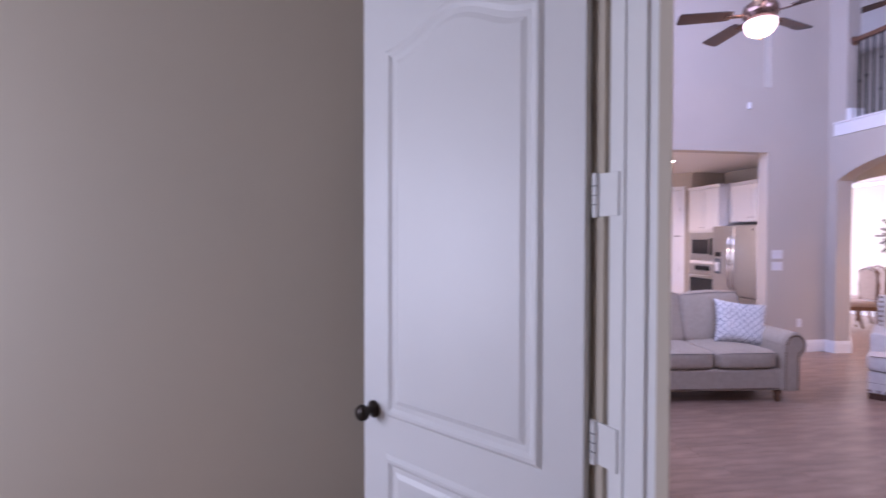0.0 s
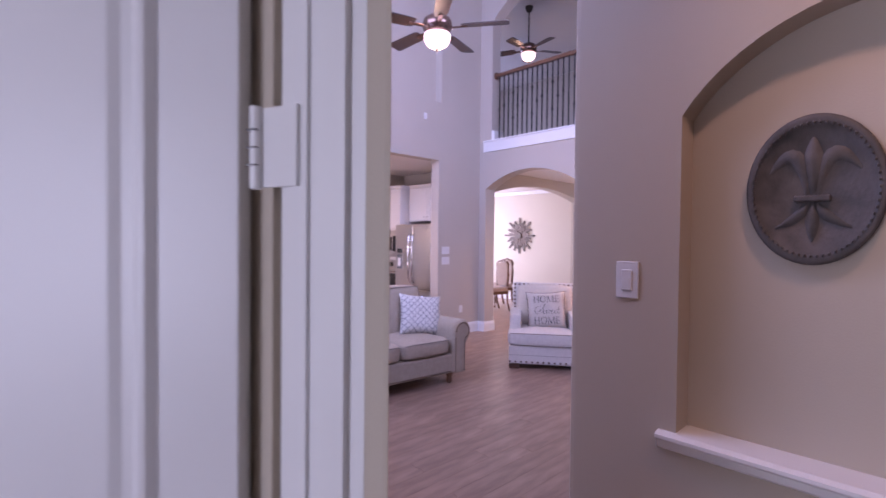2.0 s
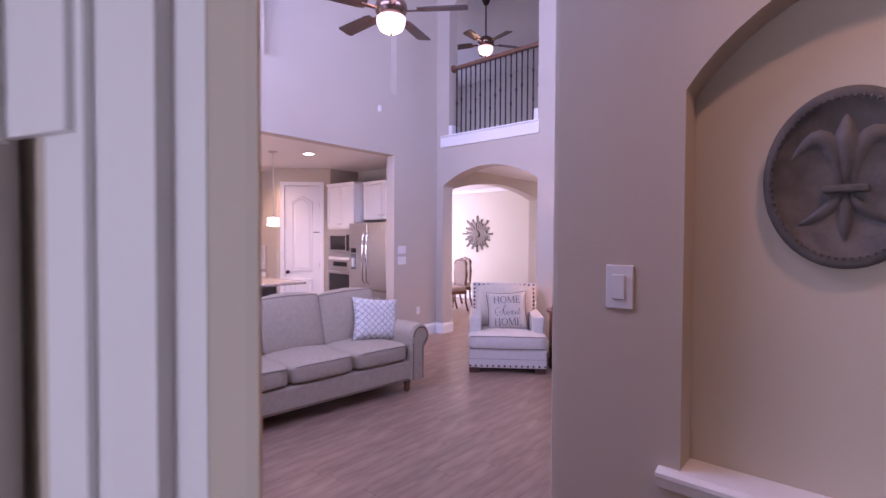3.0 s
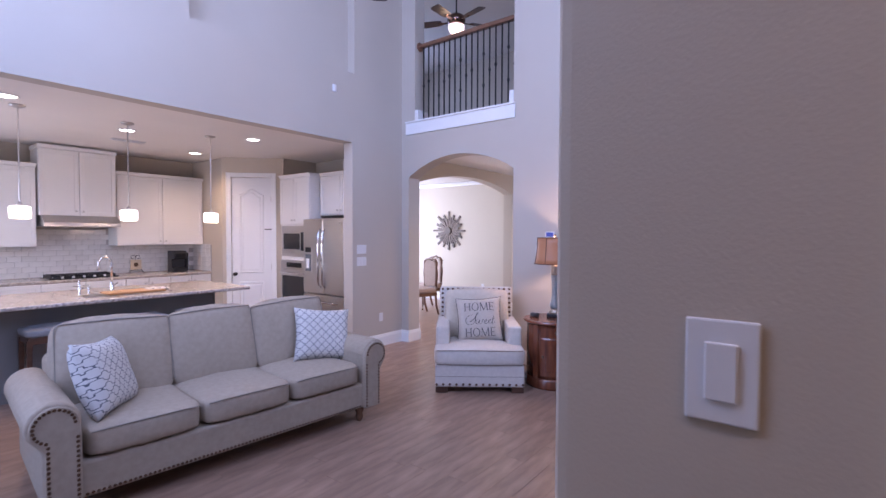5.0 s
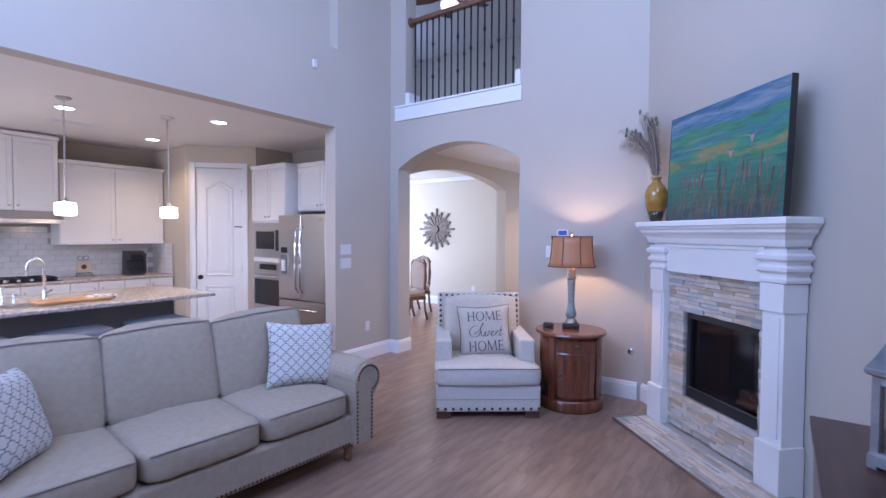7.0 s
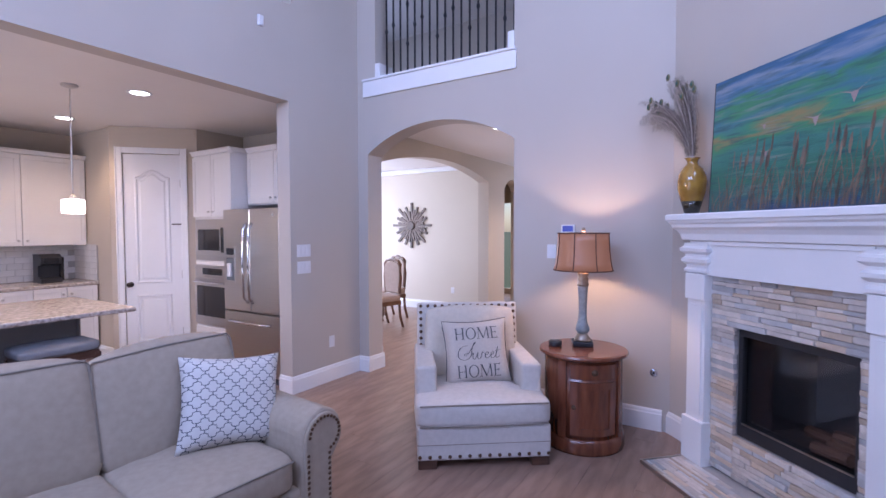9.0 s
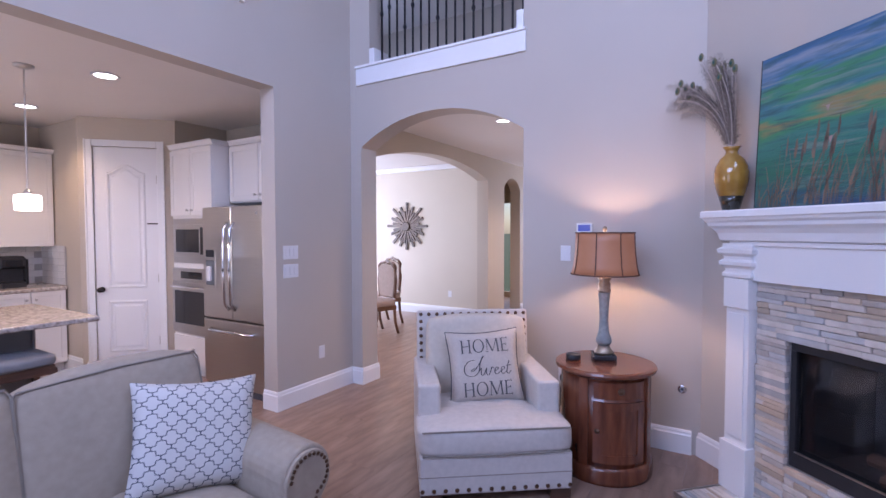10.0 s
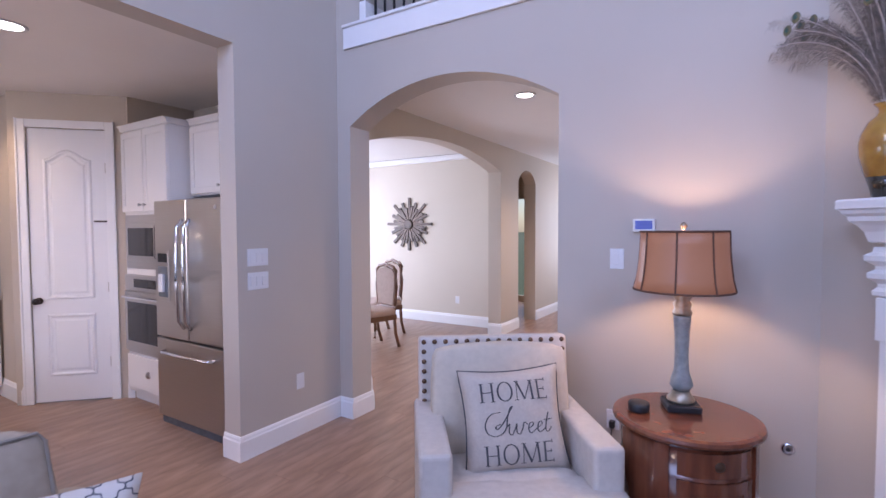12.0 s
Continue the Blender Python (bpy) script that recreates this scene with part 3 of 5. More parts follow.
frame_b = tagged(new("door_frame_bedroom"), "white jamb and casing of the bedroom doorway", "door frame", kind="structure")
part("jamb", slab([(0.6185, 1.0295), (0.5805, 1.158), (0.599, 1.164), (0.614, 1.10)], "z", 0, 2.49), TRIM, frame_b)
part("door_stop", slab([(0.6140, 1.052), (0.6035, 1.050), (0.5930, 1.082), (0.6035, 1.087)], "z", 0, 2.47), TRIM, frame_b)
part("jamb_bead", slab([(0.5950, 1.113), (0.5890, 1.111), (0.5870, 1.119), (0.5920, 1.121)], "z", 0, 2.47), TRIM, frame_b)
part("jamb_back", box(0.588, 0.599, 1.20, 1.965, 0, 3.0), PAINT_WARM, frame_b)
part("head", box(0.50, 0.593, 0.12, 1.06, 2.465, 2.495), TRIM, frame_b)
part("jamb_far", box(0.50, 0.593, 0.10, 0.125, 0, 2.49), TRIM, frame_b)
for z in (0.30, 1.055, 1.64, 2.22):
    hg = part("hinge", box(-0.016, 0.046, -0.005, 0.002, -0.05, 0.05, 0.001), TRIM, door, "white painted hinge")
    hg.matrix_world = pose(0.5745, 1.172, z, 0, 0, 108)
    hg.matrix_parent_inverse = door.matrix_world.inverted()
    hg.matrix_basis = pose(0.5745, 1.172, z, 0, 0, -72)
    part("knuckle", rod((-0.020, -0.008, -0.052), (-0.020, -0.008, 0.052), 0.008), TRIM, hg)
    for k in (-0.022, 0.0, 0.022):
        part("groove", box(-0.028, -0.012, -0.0170, -0.012, k - 0.001, k + 0.001), GREYWOOD, hg)

# niche ledge and plaque
sill = bmesh.new()
slab([(1.90, 0.952), (1.79, 0.952), (1.772, 0.945), (1.772, 0.935), (1.785, 0.925), (1.790, 0.905), (1.803, 0.895), (1.803, 0.941), (1.90, 0.941)], 'y', 0.16, 1.175, sill)
structure("trim_niche_sill", sill, TRIM, "white moulded sill of the wall niche", "trim")
plaque = thing("wall_plaque", pose(1.90, 0.822, 1.667, 0, -90, 0) @ Matrix.Diagonal((0.95, 0.72, 1, 1)), "dark grey oval fleur-de-lis plaque in the niche", "wall plaque")
part("disc", lathe([(0.19, 0), (0.207, 0.006), (0.209, 0.022), (0.200, 0.028), (0.184, 0.026), (0.176, 0.018), (0.004, 0.018)], 48), MEDAL, plaque, smooth=True)
rb = bmesh.new()
for i in range(64):
    a = 2 * math.pi * i / 64
    box(0.184 * math.cos(a) - 0.004, 0.184 * math.cos(a) + 0.004, 0.184 * math.sin(a) - 0.004, 0.184 * math.sin(a) + 0.004, 0.018, 0.033, 0.002, rb, 1)
part("beaded_rim", rb, MEDAL, plaque)


def petal(pts, width, h):
    """A raised leaf along a bent line in the plaque's plane."""
    bm = bmesh.new()
    L, R, T = [], [], []
    for i, p in enumerate(pts):
        f = i / (len(pts) - 1)
        a, b = Vector(pts[max(i - 1, 0)]), Vector(pts[min(i + 1, len(pts) - 1)])
        d = (b - a).normalized()
        q = Vector((-d.y, d.x))
        w = width * max(0.04, math.sin(math.pi * (0.06 + 0.9 * f)) ** 0.8)
        c = Vector(p)
        L.append(bm.verts.new((*(c + q * w), 0.016)))
        R.append(bm.verts.new((*(c - q * w), 0.016)))
        T.append(bm.verts.new((*c, 0.016 + h * math.sin(math.pi * (0.1 + 0.8 * f)))))
    for i in range(len(pts) - 1):
        bm.faces.new((L[i], T[i], T[i + 1], L[i + 1]))
        bm.faces.new((T[i], R[i], R[i + 1], T[i + 1]))
    return bm


part("petal", petal([(-0.01 + 0.155 * f, 0) for f in [i / 10 for i in range(11)]], 0.036, 0.022), MEDAL, plaque, smooth=True)
for s in (1, -1):
    part("petal", petal([(-0.02 + 0.115 * math.sin(f * 2.5), s * (0.018 + 0.125 * (1 - math.cos(f * 1.5)))) for f in [i / 10 for i in range(11)]], 0.026, 0.018), MEDAL, plaque, smooth=True)
    part("petal", petal([(-0.03 - 0.075 * f, s * (0.012 + 0.10 * f * f)) for f in [i / 8 for i in range(9)]], 0.018, 0.014), MEDAL, plaque, smooth=True)
part("petal", petal([(-0.03 - 0.115 * f, 0) for f in [i / 8 for i in range(9)]], 0.024, 0.016), MEDAL, plaque, smooth=True)
part("band", box(-0.034, -0.016, -0.055, 0.055, 0.016, 0.034, 0.005), MEDAL, plaque)


def wall_plate(name, m, w, h, rockers, label, category="switch", vertical=True, group=""):
    """A switch or socket plate in the xz plane that faces -y."""
    o = thing(name, m, label, category, group)
    part("plate", box(-w / 2, w / 2, -0.006, 0, -h / 2, h / 2, 0.0025), PLASTIC, o)
    for i in range(rockers):
        x = (i - (rockers - 1) / 2) * 0.046
        part("rocker", box(x - 0.0165, x + 0.0165, -0.010, -0.005, -0.033, 0.033, 0.002), PLASTIC, o)
    return o


wall_plate("light_switch", pose(1.805, 1.282, 1.403, 0, 0, -90), 0.074, 0.118, 1, "white single rocker switch on the passage wall")
wall_plate("light_switch", pose(5.50, YK, 1.353, 0, 0, 0), 0.165, 0.118, 3, "white triple rocker switch above another on the wall", group="kitchen wall switches")
wall_plate("light_switch", pose(5.50, YK, 1.192, 0, 0, 0), 0.165, 0.118, 3, "white triple rocker switch below another on the wall", group="kitchen wall switches")
wall_plate("light_switch", pose(XA, 3.762, 1.364, 0, 0, -90), 0.078, 0.118, 1, "white rocker switch beside the table lamp")
for m, lab in ((pose(5.855, YK, 0.405, 0, 0, 0), "white socket low on the kitchen wall"), (pose(10.1, 7.05, 0.40, 0, 0, -90), "white socket on the dining room wall"),
               (pose(XA, 3.775, 0.42, 0, 0, -90), "white socket behind the side table")):
    o = thing("wall_socket", m, lab, "socket")
    part("plate", box(-0.036, 0.036, -0.006, 0, -0.058, 0.058, 0.0025), PLASTIC, o)
    for z in (-0.02, 0.02):
        part("outlet", box(-0.016, 0.016, -0.008, -0.005, z - 0.014, z + 0.014, 0.002), PLASTIC, o)
plug = thing("power_plug", pose(XA - 0.009, 3.775, 0.40, 0, 0, -90), "black power plug in the socket behind the table", "plug")
part("body", box(-0.015, 0.015, -0.035, 0, -0.022, 0.022, 0.005), BLACK, plug)
part("cord", tube([(0, -0.03, -0.015), (0, -0.045, -0.08), (-0.01, -0.03, -0.2), (-0.02, -0.025, -0.395)], 0.004), BLACK, plug, smooth=True)
key = thing("gas_key", pose(XA, 2.941, 0.445, 0, -90, 0), "round chrome gas valve plate on the wall", "valve")
part("plate", lathe([(0.030, 0), (0.030, 0.004), (0.024, 0.008), (0.012, 0.008)], 24), CHROME, key, smooth=True)
part("socket", lathe([(0.010, 0.008), (0.010, 0.012), (0.004, 0.012)], 12), BLACK, key)
th = thing("thermostat", pose(XA, 3.617, 1.555, 0, 0, -90), "white thermostat with a blue screen above the lamp", "thermostat")
part("case", box(-0.058, 0.058, -0.022, 0, -0.036, 0.036, 0.005), PLASTIC, th)
part("screen", box(-0.045, 0.045, -0.0235, -0.021, -0.022, 0.026, 0.001), SCREEN, th)
sensor = thing("wall_sensor", pose(5.044, YK, 3.357), "small white motion sensor high on the wall", "sensor")
part("case", box(-0.025, 0.025, -0.03, 0, -0.045, 0.045, 0.008), PLASTIC, sensor)

# pantry door
pf = tagged(new("door_frame_pantry"), "white casing of the pantry door", "door frame", kind="structure")
pf.matrix_world = PM
for x0, x1 in ((-0.375, -0.305), (0.305, 0.375)):
    part("casing", box(x0, x1, -0.018, 0.0, 0, 2.51, 0.005), TRIM, pf)
    part("casing_bead", box(x0 - 0.004 if x0 < 0 else x1 - 0.014, x0 + 0.014 if x0 < 0 else x1 + 0.004, -0.026, -0.016, 0, 2.514, 0.004), TRIM, pf)
part("casing", box(-0.305, 0.305, -0.018, 0.0, 2.44, 2.51, 0.005), TRIM, pf)
pdoor = thing("door_pantry", PM @ pose(-0.302, 0.022, 0), "white closed two-panel pantry door with arched panel", "door")
panel_door(pdoor, 0.604, 2.435, 0.036, -1)
knob(pdoor, 0.055, -0.018, 0.92, -1).rotation_euler = (radians(90), 0, 0)
for z in (0.35, 1.03, 2.10):
    part("hinge", rod((0.603, -0.024, z - 0.045), (0.603, -0.024, z + 0.045), 0.008), STEEL, pdoor)
part("latch", box(0.50, 0.61, -0.03, -0.018, 1.615, 1.63, 0.003), BRONZE, pdoor, "dark child latch")

# loft railing
rail = thing("loft_railing", pose(XA + 0.10, 0, 3.15), "dark iron baluster railing with a stained wood handrail", "railing")
part("handrail", slab([(-0.032, 1.03), (0.032, 1.03), (0.034, 1.055), (0.022, 1.085), (-0.022, 1.085), (-0.034, 1.055)], 'y', 4.114, 5.70), RAILWOOD, rail)
ro = part("rosette", lathe([(0.062, 0), (0.062, 0.012), (0.05, 0.022), (0.01, 0.022)], 24), RAILWOOD, rail)
ro.matrix_local = pose(0, 5.70, 1.056, 90, 0, 0)
for i in range(17):
    y = 4.16 + i * 0.0915
    bb = part("baluster", box(-0.007, 0.007, y - 0.007, y + 0.007, 0, 1.04), IRON, rail)
    knuckles = {0: (0.5,), 1: (0.72, 0.32), 2: (), 3: (0.55,)}[i % 4]
    for z in knuckles:
        part("knuckle", lathe([(0.007, -0.03), (0.018, -0.008), (0.018, 0.008), (0.007, 0.03)], 8, at=(0, y, z)), IRON, bb)
for y in (4.125, 5.685):
    structure("trim_loft_block", box(XA - 0.01, XA + 0.21, y - 0.05 if y > 5 else y - 0.011, y + 0.013 if y > 5 else y + 0.05, 3.151, 3.30, 0.004), TRIM, "white trim block at the end of the loft railing", "trim")
# loft furniture glimpsed behind the rail
lc = thing("loft_chair", pose(8.9, 4.6, 3.05), "dark rounded leather chair in the loft", "chair")
part("body", cushion(1.3, 0.9, 0.9, 0.1), LOFT_DARK, lc, smooth=True)
lc.location.z += 0.5


def ceiling_fan(at, ceiling, turn, r, label):
    f = thing("ceiling_fan", pose(*at, 0, 0, turn), label, "ceiling fan", "ceiling fans")
    h = ceiling - at[2]
    part("downrod", rod((0, 0, 0.12), (0, 0, h), 0.013), BRONZE, f)
    part("canopy", lathe([(0.02, h - 0.10), (0.045, h - 0.085), (0.07, h - 0.03), (0.072, h)], 24), BRONZE, f, smooth=True)
    part("motor", lathe([(0.03, 0.15), (0.09, 0.135), (0.135, 0.10), (0.15, 0.05), (0.14, 0.01), (0.11, -0.02), (0.085, -0.04)], 32), COPPER, f, "polished bronze motor", True)
    for i in range(5):
        a = 72 * i
        bl = part("blade", slab([(0.24, -0.058), (0.30, -0.070), (r - 0.02, -0.080), (r, -0.06), (r, 0.06), (r - 0.02, 0.080), (0.30, 0.070), (0.24, 0.058)], 'z', -0.004, 0.004), BLADE, f)
        bl.matrix_local = pose(0, 0, 0.03, 0, 0, a) @ pose(0, 0, 0, 11, 0, 0)
        br = part("bracket", box(0.12, 0.30, -0.022, 0.022, -0.016, -0.006, 0.004), COPPER, bl)
    part("bowl", lathe([(0.012, -0.175), (0.06, -0.168), (0.105, -0.14), (0.128, -0.095), (0.132, -0.055), (0.13, -0.042)], 32), LITGLASS_FAN, f, "lit frosted glass bowl", True)
    part("finial", lathe([(0.004, -0.205), (0.014, -0.195), (0.010, -0.185), (0.02, -0.172)], 16), BRONZE, f, smooth=True)
    return f


ceiling_fan((3.52, 4.05, 3.57), ZL, 17.4, 0.70, "dark five-blade ceiling fan with a lit glass bowl")
ceiling_fan((7.45, 5.85, 4.95), 5.75, 40, 0.62, "dark five-blade fan with lit bowl in the loft")
bulb("fan_light", (3.52, 4.05, 3.30), 16, WARM, 0.1)
bulb("fan_light_loft", (7.45, 5.85, 4.70), 14, WARM, 0.1)


def downlight(x, y, z, watts, colour=WARM):
    d = thing("downlight", pose(x, y, z), "white recessed ceiling downlight, lit", "downlight", "ceiling downlights")
    part("trim_ring", lathe([(0.075, -0.001), (0.095, -0.002), (0.098, -0.006), (0.080, -0.010), (0.074, -0.006)], 28), PLASTIC, d, smooth=True)
    part("lens", lathe([(0.073, -0.004), (0.073, -0.007), (0.02, -0.007)], 28), CANLIGHT, d, "glowing lens")
    spot("downlight_beam", (x, y, z - 0.03), watts, colour)


for x, y in ((4.481, 6.831), (4.514, 8.477), (3.30, 7.49), (2.134, 6.753)):
    downlight(x, y, ZC, 44)
downlight(7.50, 4.83, 2.75, 110)
downlight(9.9, 4.95, 2.75, 110)
# this one is added out of view, to brighten the room behind the narrow arch
downlight(11.4, 7.3, 2.75, 60)
downlight(1.22, 0.45, 3.0, 34, (1.0, 0.62, 0.40))
vent = thing("ceiling_vent", pose(3.55, 8.2, ZC), "white slatted air vent in the kitchen ceiling", "vent")
part("frame", box(-0.19, 0.19, -0.07, 0.07, -0.008, -0.001, 0.003), PLASTIC, vent)
for i in range(6):
    part("slat", box(-0.17, 0.17, -0.05 + i * 0.018, -0.042 + i * 0.018, -0.012, -0.007), PLASTIC, vent)

for x in (2.27, 3.17, 4.06):
    p = thing("pendant_lamp", pose(x, 7.08, 1.69), "brushed nickel pendant with a lit white drum shade", "pendant lamp", "island pendants")
    part("canopy", lathe([(0.02, ZC - 1.69 - 0.03), (0.06, ZC - 1.69 - 0.015), (0.062, ZC - 1.69)], 24), STEEL, p, smooth=True)
    part("rod", rod((0, 0, 0.15), (0, 0, ZC - 1.70), 0.006), STEEL, p)
    part("cap", lathe([(0.03, 0.115), (0.025, 0.135), (0.012, 0.16)], 16), STEEL, p, smooth=True)
    part("shade", lathe([(0.06, 0.0), (0.078, 0.004), (0.082, 0.05), (0.080, 0.11), (0.06, 0.118)], 28), LITGLASS, p, "glowing white glass drum", True)
    bulb("pendant_bulb", (x, 7.08, 1.62), 7, WARM, 0.06)

# ---- kitchen ----


def shaker_door(owner, x0, x1, z0, z1, y, knob_at=None):
    """A framed cabinet door that faces -y."""
    d = part("door", box(x0 + 0.003, x1 - 0.003, y - 0.018, y, z0 + 0.003, z1 - 0.003, 0.002), CAB, owner)
    m, bm = 0.055, bmesh.new()
    for a, b, c, e in ((x0 + 0.004, x1 - 0.004, z0 + 0.004, z0 + m), (x0 + 0.004, x1 - 0.004, z1 - m, z1 - 0.004), (x0 + 0.004, x0 + m, z0 + m, z1 - m), (x1 - m, x1 - 0.004, z0 + m, z1 - m)):
        box(a, b, y - 0.025, y - 0.016, c, e, 0.002, bm, 1)
    part("door_frame", bm, CAB, d)
    if knob_at:
        k = part("handle", lathe([(0.006, 0), (0.006, 0.012), (0.014, 0.018), (0.012, 0.026), (0.003, 0.028)], 12), STEEL, d, "nickel knob")
        k.matrix_local = pose(knob_at[0], y - 0.025, knob_at[1], 90, 0, 0)


def cabinet(label, m, w, d, z0, z1, doors=2, crown=True, knobs="low", base=False):
    """A cabinet with its front at y = 0, its body behind, from x = 0 to w."""
    c = thing("cabinet", m, label, "cabinet", "kitchen cabinets")
    part("body", box(0, w, 0, d, z0 + (0.09 if base else 0), z1), CAB, c)
    if base:
        part("toe_kick", box(0, w, 0.07, d, 0, 0.09), CAB, c)
    if crown:
        part("crown", slab([(0.0, z1 - 0.05), (-0.022, z1 - 0.045), (-0.03, z1 - 0.02), (-0.05, z1), (d, z1), (d, z1 - 0.05)], 'x', -0.012, w + 0.012), CAB, c)
    wd = w / doors
    for i in range(doors):
        kx = wd * (i + 1) - 0.04 if i % 2 == 0 and doors > 1 else wd * i + 0.04
        kz = z0 + 0.06 if knobs == "low" else z1 - 0.08
        shaker_door(c, wd * i, wd * (i + 1), z0 + (0.10 if base else 0), z1 - (0.055 if crown else 0), 0, (kx, kz))
    return c


cabinet("white double-door wall cabinet above the backsplash", pose(3.74, 9.26, 0), 1.24, 0.34, 1.375, 2.46)
cabinet("white double-door wall cabinet beside the range hood", pose(1.62, 9.26, 0), 1.21, 0.34, 1.375, 2.46)
cabinet("tall white double-door cabinet above the range hood", pose(2.85, 9.21, 0), 0.87, 0.39, 1.79, 2.72)
for x, w in ((1.0, 0.9), (1.9, 0.9), (2.8, 0.95), (3.75, 0.60), (4.35, 0.62)):
    cabinet("white base cabinet under the granite counter", pose(x, 8.98, 0), w, 0.60, 0, 0.90, crown=False, knobs="high", base=True)
ct = thing("countertop", pose(0, 0, 0), "speckled granite countertop along the kitchen wall", "countertop")
part("slab", box(1.0, 4.985, 8.95, 9.595, 0.90, 0.94, 0.008), GRANITE, ct)

hood = thing("range_hood", pose(2.86, 9.02, 1.64), "stainless steel under-cabinet range hood", "range hood")
part("body", slab([(0.0, 0.0), (0.0, 0.05), (0.14, 0.15), (0.57, 0.15), (0.57, 0.0)], 'x', 0, 0.86), STEEL, hood)
part("lip", box(0.0, 0.86, -0.006, 0.0, 0.005, 0.035, 0.002), STEEL, hood)

ck = thing("cooktop", pose(2.9, 9.05, 0.94), "black gas cooktop with iron grates", "cooktop")
part("glass", box(0, 0.80, 0, 0.46, 0, 0.012, 0.004), BLACKG, ck)
for i in range(3):
    bm = bmesh.new()
    x = 0.03 + i * 0.25
    for yy in (0.03, 0.15, 0.27, 0.40):
        box(x, x + 0.23, yy, yy + 0.014, 0.035, 0.05, 0, bm)
    for xx in (x, x + 0.108, x + 0.216):
        box(xx, xx + 0.014, 0.03, 0.414, 0.012, 0.05, 0, bm)
    part("grate", bm, IRON, ck)
for i in range(5):
    k = part("knob", lathe([(0.018, 0), (0.016, 0.025), (0.004, 0.026)], 12), STEEL, ck)
    k.matrix_local = pose(0.15 + i * 0.12, 0.022, 0.012)

isl = thing("kitchen_island", pose(0, 0, 0), "grey kitchen island with a granite overhang", "island")
part("body", box(1.5, 4.02, 6.98, 7.72, 0, 0.875), ISLAND, isl)
part("end_panel", box(4.02, 4.04, 6.96, 7.74, 0, 0.875, 0.003), ISLAND, isl)
part("base_moulding", box(1.5, 4.045, 6.965, 6.98, 0, 0.11, 0.003), ISLAND, isl)
part("countertop", box(1.35, 4.33, 6.66, 7.85, 0.875, 0.912, 0.01), GRANITE, isl, "speckled granite slab")
fa = thing("kitchen_faucet", pose(3.05, 7.25, 0.912), "chrome gooseneck faucet on the island", "faucet")
part("base", lathe([(0.03, 0), (0.03, 0.01), (0.018, 0.02), (0.016, 0.10), (0.013, 0.11)], 16), CHROME, fa, smooth=True)
part("spout", tube([(0, 0, 0.1), (0, 0, 0.28)] + [(-0.06 + 0.06 * math.cos(a), 0.0, 0.30 + 0.09 * math.sin(a)) for a in [math.pi * i / 10 for i in range(11)]] + [(-0.125, 0, 0.24)], 0.012), CHROME, fa, smooth=True)
part("lever", rod((0.0, 0, 0.06), (0.06, 0, 0.10), 0.006), CHROME, fa)
for dx in (-0.22, -0.30):
    s = thing("soap_dispenser", pose(3.05 + dx, 7.22, 0.912), "small chrome dispenser beside the sink", "dispenser", "sink fittings")
    part("post", lathe([(0.018, 0), (0.016, 0.01), (0.008, 0.02), (0.008, 0.09 if dx == -0.22 else 0.15), (0.004, 0.10 if dx == -0.22 else 0.16)], 12), CHROME, s, smooth=True)
    part("nozzle", rod((0, 0, 0.085), (-0.05, 0, 0.095), 0.005), CHROME, s)
sk = thing("kitchen_sink", pose(3.1, 7.05, 0.913), "undermounted sink opening in the island", "sink")
part("basin", box(-0.38, 0.36, -0.18, 0.12, 0.0, 0.004, 0.001), STEEL, sk)
cbd = thing("cutting_board", pose(3.18, 7.02, 0.918), "bamboo cutting board across the island sink", "cutting board")
part("board", box(-0.27, 0.27, -0.16, 0.13, 0, 0.022, 0.006), BOARD, cbd)
cl = thing("dish_cloth", pose(3.42, 7.03, 0.941), "folded patterned cloth on the cutting board", "cloth")
part("cloth", cushion(0.22, 0.16, 0.016, 0.006, 4), TRELLIS, cl, smooth=True)

for x in (2.45, 3.12, 3.79):
    st = thing("bar_stool", pose(x, 6.76, 0), "backless bar stool with grey padded seat", "stool", "island stools")
    part("seat", cushion(0.50, 0.36, 0.07, 0.015, 6, 8), SEATGREY, st, "grey padded seat", True).location = (0, 0, 0.665)
    part("apron", box(-0.235, 0.235, -0.165, 0.165, 0.57, 0.632, 0.004), DARKWOOD, st)
    for sx in (-1, 1):
        for sy in (-1, 1):
            part("leg", slab([(sx * 0.225 - 0.02, 0.61), (sx * 0.225 + 0.02, 0.61), (sx * 0.235 + 0.014, 0), (sx * 0.235 - 0.014, 0)], 'y', sy * 0.15 - 0.018, sy * 0.15 + 0.018), DARKWOOD, st)
    part("stretcher", box(-0.22, 0.22, -0.16, -0.14, 0.18, 0.21, 0.003), DARKWOOD, st)

cm = thing("coffee_maker", pose(4.60, 9.30, 0.94), "black pod coffee maker on the counter", "coffee maker")
part("body", slab([(-0.11, 0), (-0.11, 0.05), (-0.02, 0.07), (-0.02, 0.20), (-0.11, 0.22), (-0.12, 0.30), (-0.06, 0.335), (0.12, 0.335), (0.13, 0.0)], 'x', -0.10, 0.10), BLACK, cm)
part("tank", box(0.10, 0.135, -0.08, 0.12, 0.02, 0.30, 0.01), BLACKG, cm)
part("panel", box(-0.07, 0.07, -0.125, -0.110, 0.235, 0.29, 0.004), BLACKG, cm)
es = thing("tile_easel", pose(4.04, 9.42, 0.94), "cream fleur-de-lis tile on a scrolled iron easel", "easel")
part("tile", box(-0.075, 0.075, -0.012, 0.0, 0.06, 0.21, 0.004), PLATE, es, "cream tile")
